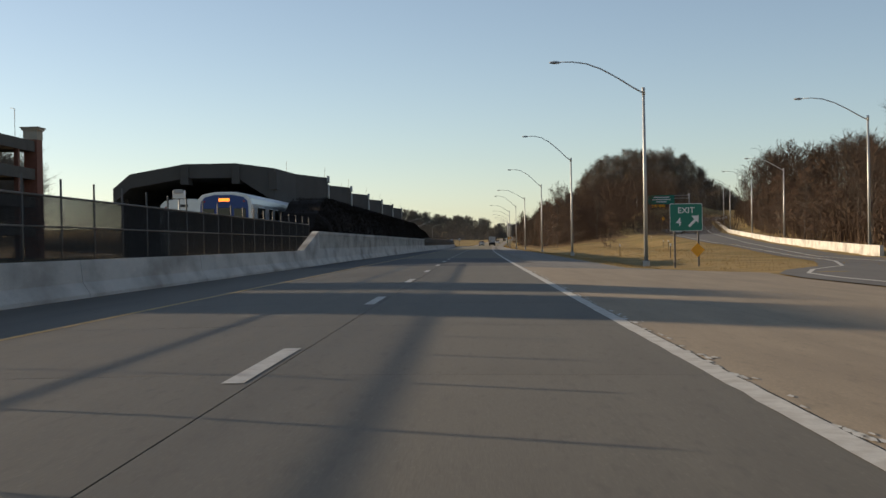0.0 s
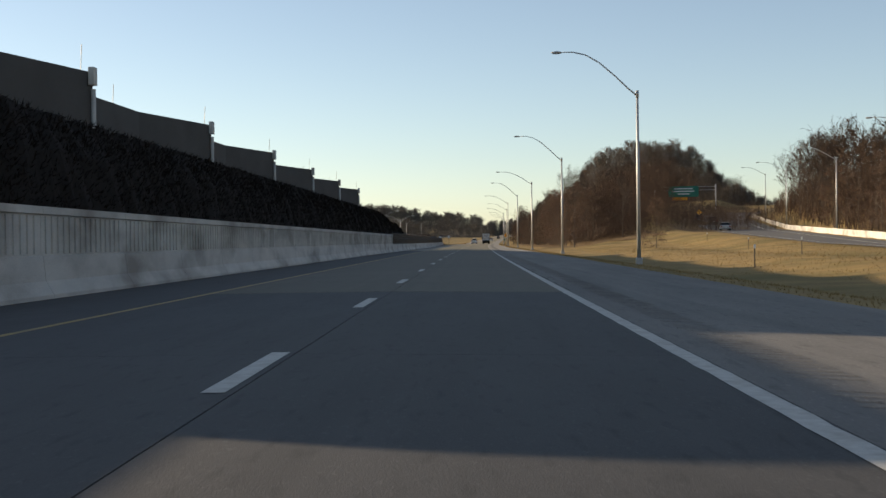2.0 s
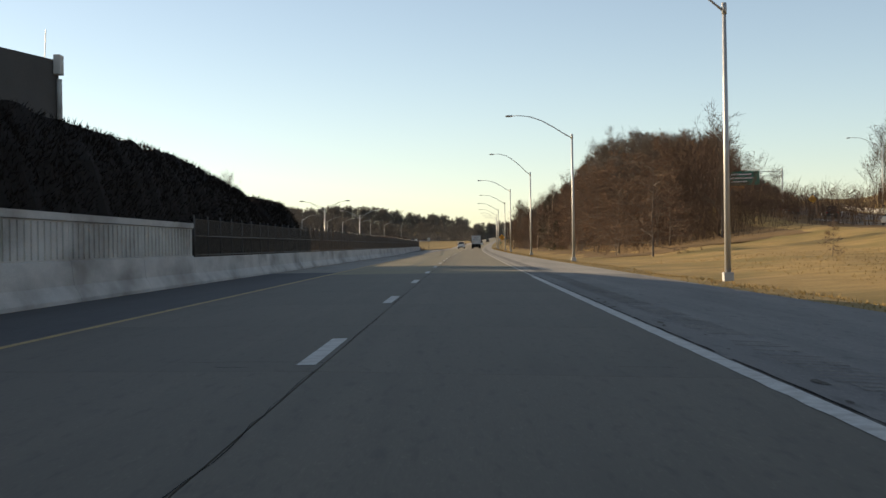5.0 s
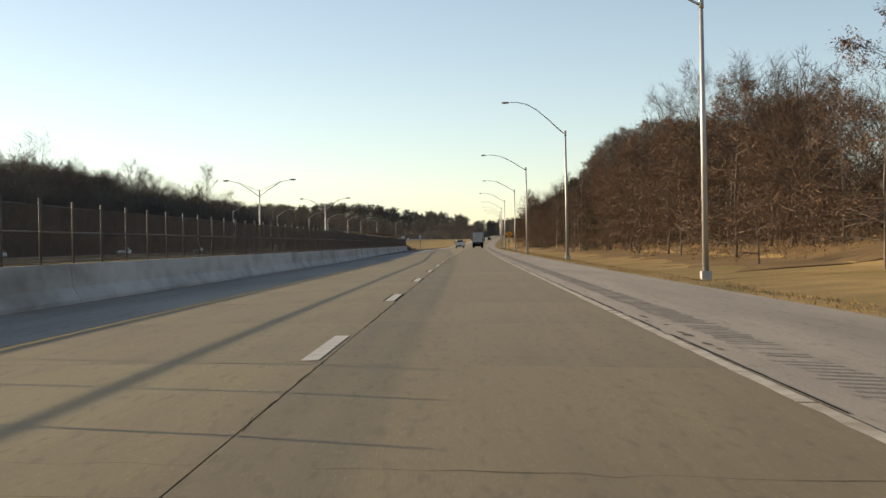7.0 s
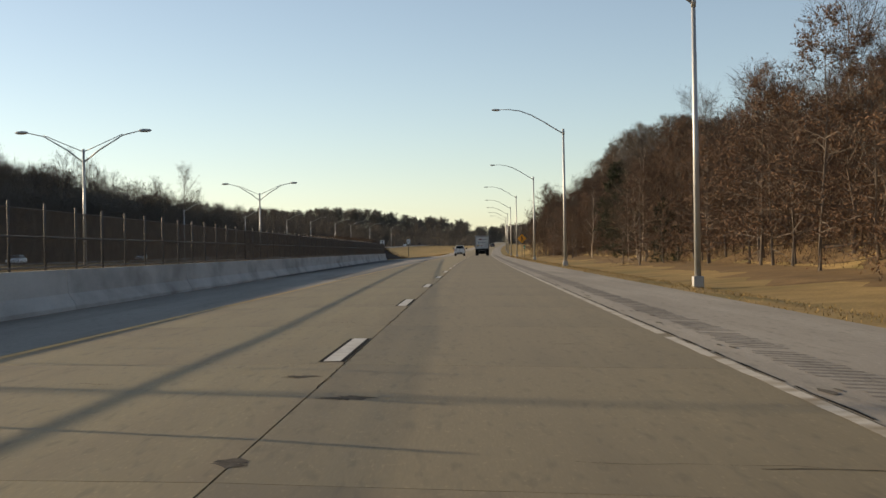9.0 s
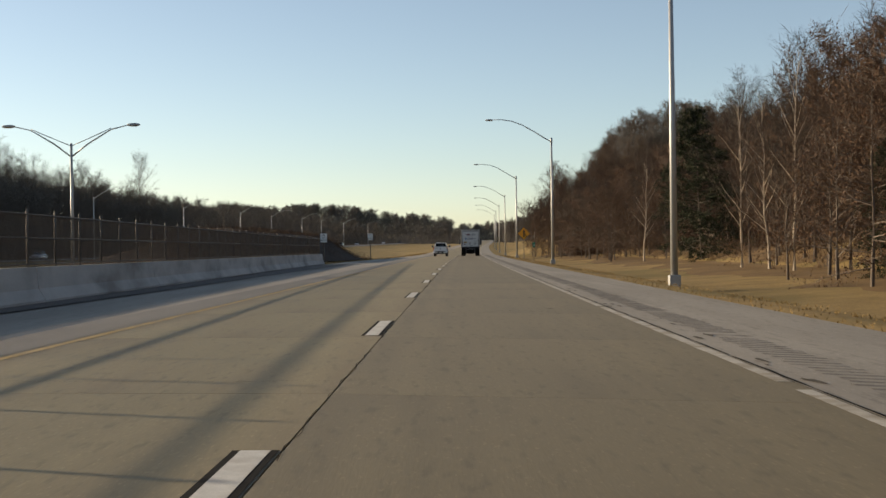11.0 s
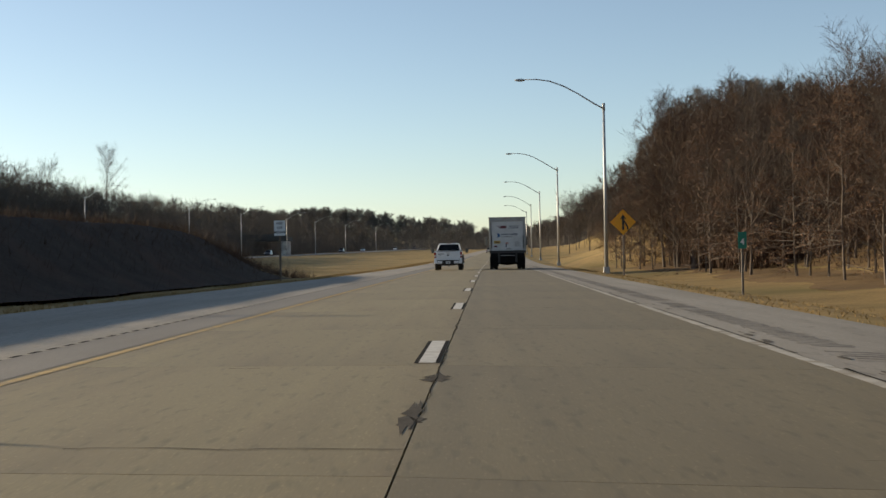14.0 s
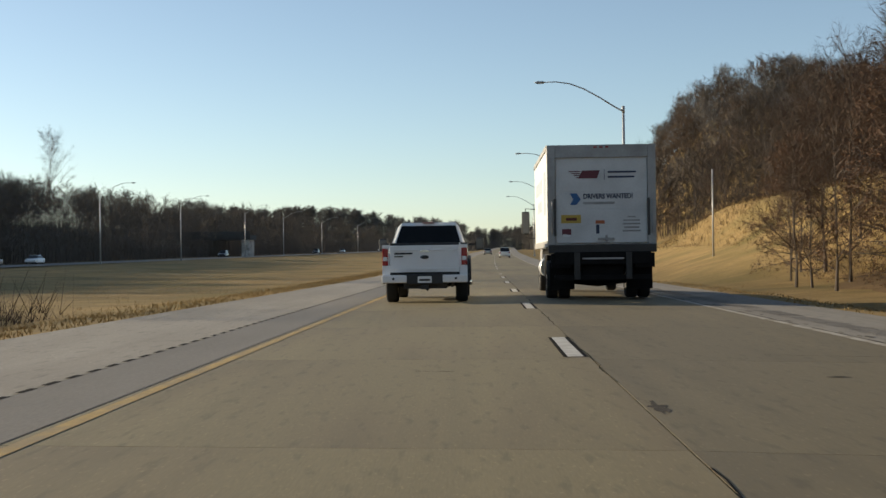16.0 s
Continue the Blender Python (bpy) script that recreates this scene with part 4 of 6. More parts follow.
woods("hillside_woods", "bare brown trees on the crest of the cut slope", scatter(85, 23, 24, 84, 572, 690, 6.5, 10, lambda u, y: u > 0.36 * (y - 486)), 23, DARK_TWIG, 0.02, 8, 18, 1.3)
woods("ramp_woods", "bare brown woods beyond the exit ramp", scatter(200, 5, 40, 140, 110, 420, 10, 16, lambda u, y: u > lerp(RAMP_R, y) + 9), 5, RED_TWIG, 0.045, 5)
woods("left_woods", "grey leafless tree belt across the railway", lower_edge(scatter(420, 6, -180, -84, 330, 620, 15, 27, open_sky) + scatter(210, 16, -170, -83, 620, 760, 12, 21)), 6, HAZED_GREY_TWIG, 0.018, 9, 22, 1.7)
woods("left_woods", "tall old bare trees that rise above the tree belt", scatter(34, 26, -185, -145, 400, 640, 27, 33, open_sky), 26, HAZED_GREY_TWIG, 0.011, 6, 16, 1.2)
woods("left_woods", "grey leafless tree belt far along the opposite carriageway", scatter(330, 7, -200, -76, 760, 1150, 9, 16), 7, HAZED_GREY_TWIG, 0.028, 8, 20, 1.8)
woods("far_woods", "hazy grey bare woods closing the view along the freeway", scatter(150, 8, -160, 40, 1150, 1320, 8, 15, lambda u, y: abs(u + 3) > 12) + scatter(420, 10, -330, 260, 1560, 1660, 13, 20), 8, HAZE_TWIG, 0.06, 10, 18, 2.0)
on_hill = scatter(470, 41, 30, 172, 780, 950, 8.5, 17)
woods("hill_woods", "brown bare woods over the broad hill ahead", on_hill[:250], 41, HILL_TWIG, 0.036, 9, 20, 1.7)
woods("hill_woods", "haze-paled bare woods along the top of the broad hill", on_hill[250:], 42, HAZE_TWIG, 0.036, 9, 20, 1.7)
woods("far_woods", "hazy brown bare woods beside the freeway ahead", scatter(120, 9, 15, 110, 640, 1150, 11, 17), 9, TWIG, 0.028, 7, 20, 1.7)
plant(BARE[2], -159, 930, 2.7, 30, 1.15)
plant(BARE[0], -100, 520, 1.5, 0, 1.1)
plant(BARE[1], -106, 545, 1.5, 70, 1.1)
for k, y in enumerate(np.arange(430, 700, 10.0)):
    plant(BARE[k % 3], -94 - 30 * r.random(), y + r.uniform(-5, 5), r.uniform(1.6, 2.1), r.uniform(0, 360), r.uniform(1.0, 1.15))

# dark hedge on the bank behind the retaining wall
def hedge_top(v):
    gap = smooth(215.6, 216.4, v) * (1 - smooth(217.9, 218.7, v))
    return 4.3 * smooth(74, 90, v) * (1 - 0.2 * smooth(200, 222, v)) * (1 - 0.75 * gap)


rr = random.Random(3)
core = Bits()
hv = list(np.arange(76, 228, 0.75))
rows = []
for v in hv:
    top = hedge_top(v) + 0.15 * noise.noise(Vector((v * 0.6, 0, 0)))
    ring = [(-9.15, 1.0), (-9.2, 1.95), (-9.6, 1.9 + 0.55 * (top - 1.9)), (-10.3, max(1.95, top)), (-12.6, max(2, top - 0.1)), (-12.8, 0.2)]
    k = len(core.v)
    for u, z in ring:
        core.v.append(at(u + 0.12 * noise.noise(Vector((v, z, 3))), v, z + 0.12 * noise.noise(Vector((v * 1.3, u, 0)))))
    rows.append(k)
for a, b in zip(rows, rows[1:]):
    for j in range(5):
        core.f.append((a + j, b + j, b + j + 1, a + j + 1))
core.f.append(tuple(rows[-1] + j for j in range(6)))
core.f.append(tuple(rows[0] + j for j in range(5, -1, -1)))
for _ in range(42000):
    v = rr.uniform(75, 228)
    top = hedge_top(v)
    f = rr.random()
    u, z = (-9.2 - 0.4 * f, 1.9 + f * 0.55 * (top - 1.9)) if rr.random() < 0.4 else (-9.6 - 0.7 * f, 1.9 + (0.55 + 0.45 * f) * (top - 1.9)) if rr.random() < 0.75 else (-10.3 - 2.2 * f, top)
    p = at(u, v, max(1.9, z))
    core.sliver(p, p + Vector((rr.uniform(-0.06, 0.16), rr.uniform(-0.14, 0.14), rr.uniform(0.02, 0.2))), 0.018, rr)
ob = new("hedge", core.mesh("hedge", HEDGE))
tagged(ob, "dense dark hedge on the bank above the retaining wall", "hedge", kind="stuff")

# shrubs on the median berm and brush along the wood's edge
def brush(name, label, n, place, material, hi, w, seed):
    rr = random.Random(seed)
    b = Bits()
    for _ in range(n):
        u, y = place(rr)
        p = at(u, y, ground_z(u, y))
        for _ in range(3):
            b.sliver(p, p + Vector((rr.uniform(-0.5, 0.5), rr.uniform(-0.5, 0.5), rr.uniform(0.4, 1))) * hi * rr.uniform(0.4, 1.1), w, rr)
    return tagged(new(name, b.mesh(name, material)), label, name.replace("_", " "), kind="stuff")


def thicket(name, label, n, region, seed, hi, w, material):
    """Understorey stems and saplings that close the woods near the ground."""
    rr = random.Random(seed)
    b = Bits()
    for _ in range(n):
        u, y = region(rr)
        p = at(u, y, ground_z(u, y) - 0.1)
        top = p + Vector((rr.uniform(-0.9, 0.9), rr.uniform(-0.9, 0.9), hi * rr.uniform(0.35, 1.0)))
        b.sliver(p, top, w, rr)
        for _ in range(5):
            q = p.lerp(top, rr.uniform(0.3, 0.9))
            b.sliver(q, q + Vector((rr.uniform(-1.2, 1.2), rr.uniform(-1.2, 1.2), rr.uniform(0.1, 1.3))), w * 0.8, rr)
    return tagged(new(name, b.mesh(name, material)), label, "thicket", kind="stuff")


def left_region(q):
    y = q.triangular(380, 1100, 460)
    return max(-0.23 * y, lerp(OPP_EDGE, y) - (abs(q.gauss(0, 14)) if q.random() < 0.5 else q.uniform(0, 95))), y


def slope_foot(q):
    y = q.uniform(505, 600)
    return max(13.5, 0.29 * (y - 486) + 0.4) + abs(q.gauss(0, 7)), y


def ramp_region(q):
    y = q.uniform(105, 420)
    return lerp(RAMP_R, y) + 6 + abs(q.gauss(0, 22)), y


def crest_region(q):
    y = q.uniform(556, 690)
    return max(19, 0.36 * (y - 486)) + abs(q.gauss(0, 18)), y


thicket("left_thicket", "dark brush along the far carriageway", 14000, lambda q: (q.uniform(-125, -79), q.uniform(560, 1150)), 61, 9.0, 0.06, HAZED_GREY_TWIG)
thicket("left_thicket", "dark brush below the left tree belt", 20000, left_region, 51, 9.0, 0.034, HAZED_GREY_TWIG)
thicket("left_thicket", "tall grey saplings that fill the left tree belt", 13000, lambda q: (-84 - abs(q.gauss(0, 12)), q.triangular(400, 760, 470)), 60, 9.0, 0.045, HAZED_GREY_TWIG)
thicket("hill_thicket", "brown saplings between the hillside trees", 10000, lambda q: (q.triangular(18, 80, 24), q.uniform(290, 545)), 52, 5.5, 0.022, RED_TWIG)
thicket("hill_thicket", "brown brush on the crest of the cut slope", 12000, crest_region, 58, 5.0, 0.026, DARK_TWIG)
thicket("edge_thicket", "dense dark saplings between the last roadside trees", 17000, slope_foot, 59, 7.5, 0.02, DARK_TWIG)
thicket("ramp_thicket", "brown brush beyond the exit ramp", 8000, ramp_region, 53, 6.0, 0.06, RED_TWIG)
thicket("far_thicket", "brown brush under the trees of the broad hill", 9000, lambda q: (q.uniform(32, 172), q.uniform(780, 950)), 56, 8.0, 0.08, HILL_TWIG)
thicket("far_thicket", "haze-paled brush at the end of the view", 9000, lambda q: (q.choice((-1, 1)) * (q.uniform(14, 170)) - 3, q.uniform(1130, 1330)), 54, 9, 0.1, HAZE_TWIG)
thicket("far_thicket", "haze-paled brush where the road bends out of sight", 12000, lambda q: (q.uniform(-330, 260), q.uniform(1550, 1650)), 57, 15, 0.13, HAZE_TWIG)
thicket("edge_thicket", "tangled brown saplings among the first trees", 7000, lambda q: (q.triangular(16, 32, 22), q.uniform(288, 547)), 55, 2.4, 0.011, RED_TWIG)
brush("berm_shrubs", "tangled leafless shrubs on the median berm", 12000, lambda q: (q.uniform(-36, -13.8), q.uniform(440, 520)), DARK_TWIG, 0.75, 0.012, 5)
brush("berm_shrubs", "reddish leafless shrubs along the top of the berm", 7000, lambda q: (q.triangular(-34, -16, -24), q.uniform(440, 515)), RED_TWIG, 0.9, 0.014, 27)
brush("berm_shrubs", "taller dark shrubs at the end of the median berm", 2200, lambda q: (q.triangular(-30, -14, -20), q.uniform(496, 524)), DARK_TWIG, 1.5, 0.012, 25)
brush("slope_brush", "dark brush scattered over the cut slope", 6000, lambda q: (10 + 22 * q.random() ** 0.7, q.choice((548, 556, 571, 590, 604)) + q.gauss(0, 4)), DARK_TWIG, 0.75, 0.009, 26)
brush("undergrowth", "bare brushwood and dead stalks at the wood's edge", 7000, lambda q: (q.triangular(15.5, 38, 22), q.uniform(284, 545)), RED_TWIG, 0.75, 0.01, 6)


def verge(q):
    y = q.uniform(60, 545)
    return edge_r(y) + 0.1 + abs(q.gauss(0, 3.5)), y


def verge_l(q):
    y = q.uniform(440, 620)
    return edge_l(y) - 0.1 - abs(q.gauss(0, 2.0)), y


GRASS = mat("straw_grass_blades", (0.29, 0.2, 0.085), 0.9, spread=0.2, scale=1, bump=0, spec=0.1)
brush("slope_grass", "tufts of straw-coloured dead grass on the cut slope", 16000, lambda q: (q.uniform(8, 24), q.uniform(540, 660)), GRASS, 0.3, 0.009, 14)
brush("median_grass", "short dead grass on the median", 9000, lambda q: (q.uniform(-60, -10), q.uniform(490, 600)), GRASS, 0.1, 0.008, 16)
brush("gore_grass", "short dead grass in the gore", 10000, lambda q: (q.uniform(7.5, 36), q.uniform(64, 250)), GRASS, 0.16, 0.014, 15)
brush("roadside_grass", "straw-coloured dead grass along the freeway shoulder", 20000, verge, GRASS, 0.11, 0.009, 8)
brush("roadside_grass", "straw-coloured dead grass along the median edge", 9000, verge_l, GRASS, 0.16, 0.009, 9)

# ---- helpers for shaped bodies ----


def loft(sections, smooth_shade=False):
    """A closed body through cross-sections, each a list of (x, z) at its y."""
    bm = bmesh.new()
    rings = [[bm.verts.new((x, y, z)) for x, z in ring] for y, ring in sections]
    n = len(rings[0])
    for a, b in zip(rings, rings[1:]):
        for k in range(n):
            f = bm.faces.new((a[k], b[k], b[(k + 1) % n], a[(k + 1) % n]))
            f.smooth = smooth_shade
    bm.faces.new(rings[0])
    bm.faces.new(rings[-1][::-1])
    bmesh.ops.recalc_face_normals(bm, faces=bm.faces)
    return bm


def ring(w0, w1, z0, z1, r=0.06):
    """A box-like section: half-width w0 below and w1 above, with eased corners."""
    return [(-w0, z0), (w0, z0), (w0 + (w1 - w0) * 0.15, z0 + (z1 - z0) * 0.15), (w1, z1 - r), (w1 - r, z1), (-w1 + r, z1), (-w1, z1 - r), (-w0 - (w1 - w0) * 0.15, z0 + (z1 - z0) * 0.15)]


def wheel(parent, x, y, rad, width, name="wheel"):
    w = thing(name, "", "")
    w.parent = parent
    w.location = (x, y, rad)
    bm = bmesh.new()
    prof = [(rad * 0.62, -width / 2), (rad * 0.93, -width / 2), (rad, -width * 0.36), (rad, width * 0.36), (rad * 0.93, width / 2), (rad * 0.62, width / 2)]
    n = 24
    rings = [[bm.verts.new((b, a * math.cos(k * math.tau / n), a * math.sin(k * math.tau / n))) for a, b in prof] for k in range(n)]
    for k in range(n):
        p, q = rings[k], rings[(k + 1) % n]
        for j in range(len(prof)):
            bm.faces.new((p[j], q[j], q[(j + 1) % len(prof)], p[(j + 1) % len(prof)])).smooth = True
    bmesh.ops.recalc_face_normals(bm, faces=bm.faces)
    part("tyre", bm, TYRE, w)
    bm = bmesh.new()
    bmesh.ops.create_cone(bm, segments=20, radius1=rad * 0.63, radius2=rad * 0.63, depth=width * 0.8, cap_ends=True)
    bmesh.ops.rotate(bm, verts=bm.verts, matrix=Matrix.Rotation(radians(90), 3, "Y"))
    for s in range(5):
        a = s * math.tau / 5
        m = Matrix.Rotation(a, 4, "X")
        b2 = bmesh.ops.create_cube(bm, size=1)["verts"]
        bmesh.ops.transform(bm, matrix=m @ Matrix.Translation((0, 0, rad * 0.32)) @ Matrix.Diagonal((width * 0.9, rad * 0.16, rad * 0.55, 1)), verts=b2)
    part("rim", bm, RIM, w)
    return w


# ---- parking garage ----
TOWER_STONE = mat("buff_cast_stone", (0.3, 0.27, 0.22), 0.85, spread=0.1, scale=2, fine=25)
garage = thing("parking_garage", "open concrete parking garage with a dark brick stair tower", "garage")
GX, GY0, GY1 = -61.0, 104.0, 178.0
for lv in range(5):
    z = -0.3 + 3.9 * lv
    part("floor", boxes((GX - 34, GX, GY0, GY1, z, z + 0.35)), STATION_CONCRETE, garage)
    if lv:
        part("parapet", boxes((GX - 0.2, GX + 0.05, GY0, GY1, z - 0.45, z + 1.05)), STATION_CONCRETE, garage)
        part("parapet", boxes((GX - 34, GX, GY1 - 0.2, GY1 + 0.02, z - 0.45, z + 1.05)), STATION_CONCRETE, garage)
for v in np.arange(GY0 + 4, GY1, 8.0):
    part("column", boxes((GX - 0.7, GX - 0.1, v - 0.3, v + 0.3, -0.3, 15.4)), BRICK, garage)
    part("column", boxes((GX - 17.3, GX - 16.7, v - 0.3, v + 0.3, -0.3, 15.4)), STATION_CONCRETE, garage)
part("core_wall", boxes((GX - 34, GX - 33.6, GY0, GY1, -0.3, 15.3)), STATION_CONCRETE, garage)
part("stair_or_shade_tower", boxes((GX - 1.5, GX + 0.35, GY1 - 0.2, GY1 + 2.2, -0.3, 16.6), bevel=0.02), BRICK, garage)
part("tower_cap", boxes((GX - 1.55, GX + 0.4, GY1 - 0.25, GY1 + 2.25, 16.6, 17.9), (GX - 1.75, GX + 0.6, GY1 - 0.45, GY1 + 2.45, 17.9, 18.15), (GX - 1.9, GX + 0.75, GY1 - 0.6, GY1 + 2.6, 18.15, 18.35), bevel=0.03), TOWER_STONE, garage)
# two unseen towers, added only to throw shade bands across the road
for v0, v1 in ((47.0, 54.2), (57.0, 61.6)):
    part("stair_or_shade_tower", boxes((GX - 1.6, GX + 0.6, v0, v1, -0.3, 17.2), bevel=0.02), BRICK, garage)
# unseen low block, added to join these towers to the garage
part("unseen_tower_link", boxes((GX - 1.2, GX + 0.2, 54.1, 104.2, -0.3, 3.4), bevel=0.02), STATION_CONCRETE, garage)
part("roof_lamp_pole", bar([(GX - 1.3, GY1 - 4, 15.4), (GX - 1.3, GY1 - 4, 20.5), (GX - 1.8, GY1 - 4, 20.6)], 0.06, 6), GALV, garage)

# ---- metro trains ----


def railcar(u, y, label, lit, mask=None):
    t = thing("metro_car", label, "train", put(u, y, 0.0), "metro cars at the station")
    # rounded roof section
    sec = [(-1.5, 0.75), (1.5, 0.75), (1.56, 1.2), (1.56, 3.4), (1.5, 3.72), (1.25, 3.95), (0.6, 4.08), (-0.6, 4.08), (-1.25, 3.95), (-1.5, 3.72), (-1.56, 3.4), (-1.56, 1.2)]
    part("body", loft([(0.06, [(x * 0.97, z * 0.99) for x, z in sec]), (0.3, sec), (22.4, sec), (22.6, [(x * 0.97, z * 0.99) for x, z in sec])]), STAINLESS, t)
    inner = [(x * 0.86, 0.75 + (z - 0.75) * 0.95) for x, z in sec]
    part("front_mask", loft([(-0.02, inner), (0.1, inner)]), mask or BLUE, t)
    for x0, x1, z0, z1 in ((-1.2, -0.55, 2.15, 3.15), (-0.32, 0.32, 1.9, 3.2), (0.55, 1.2, 2.15, 3.15)):
        part("cab_window", boxes((x0, x1, -0.05, 0.05, z0, z1), bevel=0.02), GLASS, t)
    part("bumper_band", boxes((-1.3, 1.3, -0.06, 0.0, 1.72, 1.9)), SIGN_WHITE, t)
    part("coupler", boxes((-0.25, 0.25, -0.5, 0.1, 0.75, 1.05), bevel=0.03), BLACK, t)
    part("destination_sign", boxes((-0.3, 0.3, -0.045, 0.0, 3.55, 3.72)), AMBER_GLOW if lit else BLACK, t)
    for x in (-0.85, 0.85):
        part("headlight", boxes((x - 0.09, x + 0.09, -0.06, 0.0, 1.32, 1.46), bevel=0.02), HEAD_GLOW if lit else SIGN_WHITE, t)
        part("marker_lamp", boxes((x * 1.3 - 0.05, x * 1.3 + 0.05, -0.03, 0.05, 3.5, 3.6)), RED_LENS, t)
    part("underframe", boxes((-1.3, 1.3, 0.8, 21.8, 0.15, 0.76)), BLACK, t)
    for v in (2.6, 4.0, 6.8, 9.2, 11.6, 13.0, 15.6, 18.6):
        tall = v in (4.0, 11.6, 18.6)
        part("door" if tall else "side_window", boxes((1.5, 1.585, v - (0.55 if tall else 0.7), v + (0.55 if tall else 0.7), 1.25 if tall else 2.0, 3.25), bevel=0.02), GLASS, t)
    t.scale = (1.07, 1.0, 1.07)
    return t


AMBER_GLOW = glow("amber_display", (1.0, 0.25, 0.03), 1.5)
HEAD_GLOW = glow("headlamp", (1.0, 0.95, 0.8), 4.0)
railcar(-15.0, 77.8, "stainless metro car with a blue front and lit headlights", True)
railcar(-15.0, 100.9, "stainless metro car coupled behind the leading car", False)
railcar(-19.6, 87.0, "stainless metro car standing on the far track", False, STAINLESS)
tracks = thing("railway_track", "railway track on dark ballast beside the freeway", "railway", kind="structure")
BALLAST = mat("dark_ballast", (0.1, 0.09, 0.08), 0.95, spread=0.3, scale=6, fine=30, bump=0.6)
sheet("ballast", lambda y: (-22.2, -9.2), list(np.arange(-30, 437, 8.0)), lambda u, y: 0.0, BALLAST, tracks, 0.02)
for u in (-15.1, -13.6, -20.35, -18.85):
    part("rail", bar([at(u, v, 0.16) for v in np.arange(-30, 436, 12.0)], 0.05, 4), RUST_STEEL, tracks)
for u, y, z in ((-14.9, 66, 3.9), (-17.8, 85.5, 4.3)):
    s = thing("platform_signal", "white signal box on a thin pole beside the track", "signal", put(u, y, 0.0), "track signals")
    part("pole", bar([(0, 0, 0.02), (0, 0, z)], 0.05, 8), GALV, s)
    part("box", boxes((-0.3, 0.3, -0.15, 0.15, z - 0.35, z + 0.05), bevel=0.02), SIGN_WHITE, s)
    part("hood", boxes((-0.22, 0.22, -0.3, -0.15, z - 0.1, z + 0.1), bevel=0.02), GALV, s)

# ---- twin-arm lamps along the railway ----


def twin_lamp():
    lamp = thing("twin_street_lamp", "twin-arm galvanised lamp standing behind the fence", "street lamp", group="twin-arm lamps")
    part("pole", bar([(0, 0, 0), (0, 0, 7.15)], [0.11, 0.07], 8), GALV, lamp)
    for s in (-1, 1):
        part("arm", bar([(0, 0, 6.4), (s * 0.9, 0, 7.1), (s * 2.2, 0, 7.88), (s * 3.1, 0, 8.1)], [0.045, 0.045, 0.035, 0.03], 6), GALV, lamp)
        part("stay", bar([(0, 0, 7.0), (s * 0.9, 0, 7.38), (s * 2.2, 0, 7.95)], 0.025, 5), GALV, lamp)
        bm = bmesh.new()
        bmesh.ops.create_uvsphere(bm, u_segments=12, v_segments=8, radius=1)
        bmesh.ops.transform(bm, matrix=Matrix.Translation((s * 3.45, 0, 8.12)) @ Matrix.Diagonal((0.38, 0.16, 0.1, 1)), verts=bm.verts)
        part("luminaire", bm, GALV, lamp)
    return lamp


tw = twin_lamp()
tw.matrix_world = put(-22, 350.3, ground_z(-22, 350))
copy_thing(tw, put(-22, 407, ground_z(-22, 407)))
# out-of-view lamp, placed and enlarged so its pole shadow crosses the lanes
copy_thing(tw, put(-41.5, 305.5, ground_z(-41.5, 305.5))).scale = (1.33, 1.33, 1.27)

# ---- signs ----


def panel(parent, w, h, z0, material, y=-0.06, name="panel", r=0.06):
    """A sign face with rounded corners, facing traffic."""
    bm = bmesh.new()
    pts = []
    for cx, cz, a0 in ((w / 2 - r, z0 + h - r, 0), (-w / 2 + r, z0 + h - r, 90), (-w / 2 + r, z0 + r, 180), (w / 2 - r, z0 + r, 270)):
        for k in range(5):
            a = radians(a0 + 22.5 * k)
            pts.append((cx + r * math.cos(a), cz + r * math.sin(a)))
    fr = [bm.verts.new((x, y - 0.006, z)) for x, z in pts]
    bk = [bm.verts.new((x, y, z)) for x, z in pts]
    bm.faces.new(fr)
    bm.faces.new(bk[::-1])
    for k in range(len(pts)):
        bm.faces.new((fr[k], bk[k], bk[(k + 1) % len(pts)], fr[(k + 1) % len(pts)]))
    bmesh.ops.recalc_face_normals(bm, faces=bm.faces)
    return part(name, bm, material, parent)


def flat_poly(parent, pts, material, y, name="symbol"):
    bm = bmesh.new()
    a = [bm.verts.new((x, y - 0.004, z)) for x, z in pts]
    b = [bm.verts.new((x, y, z)) for x, z in pts]
    bm.faces.new(a)
    bm.faces.new(b[::-1])
    for k in range(len(pts)):
        bm.faces.new((a[k], b[k], b[(k + 1) % len(pts)], a[(k + 1) % len(pts)]))
    bmesh.ops.recalc_face_normals(bm, faces=bm.faces)
    return part(name, bm, material, parent)


ex = thing("exit_sign", "green exit sign with white lettering on two steel posts", "road sign", put(11.8, 74.06, ground_z(11.8, 74)))
panel(ex, 1.83, 1.55, 2.05, SIGN_WHITE, -0.06, "border")
panel(ex, 1.77, 1.49, 2.08, SIGN_GREEN, -0.068)
letters("EXIT", 0.46, SIGN_WHITE, ex, Matrix.Translation((0, -0.08, 3.2)) @ FACE)
letters("4", 0.6, SIGN_WHITE, ex, Matrix.Translation((-0.42, -0.08, 2.55)) @ FACE)
arrow = [(0.1, 2.36), (0.2, 2.26), (0.56, 2.62), (0.68, 2.5), (0.7, 2.92), (0.28, 2.9), (0.45, 2.72)]
flat_poly(ex, arrow, SIGN_WHITE, -0.076, "arrow")
for x in (-0.65, 0.68):
    part("post", boxes((x - 0.05, x + 0.05, -0.05, 0.05, -0.1, 3.5), bevel=0.008), RUST_STEEL, ex)
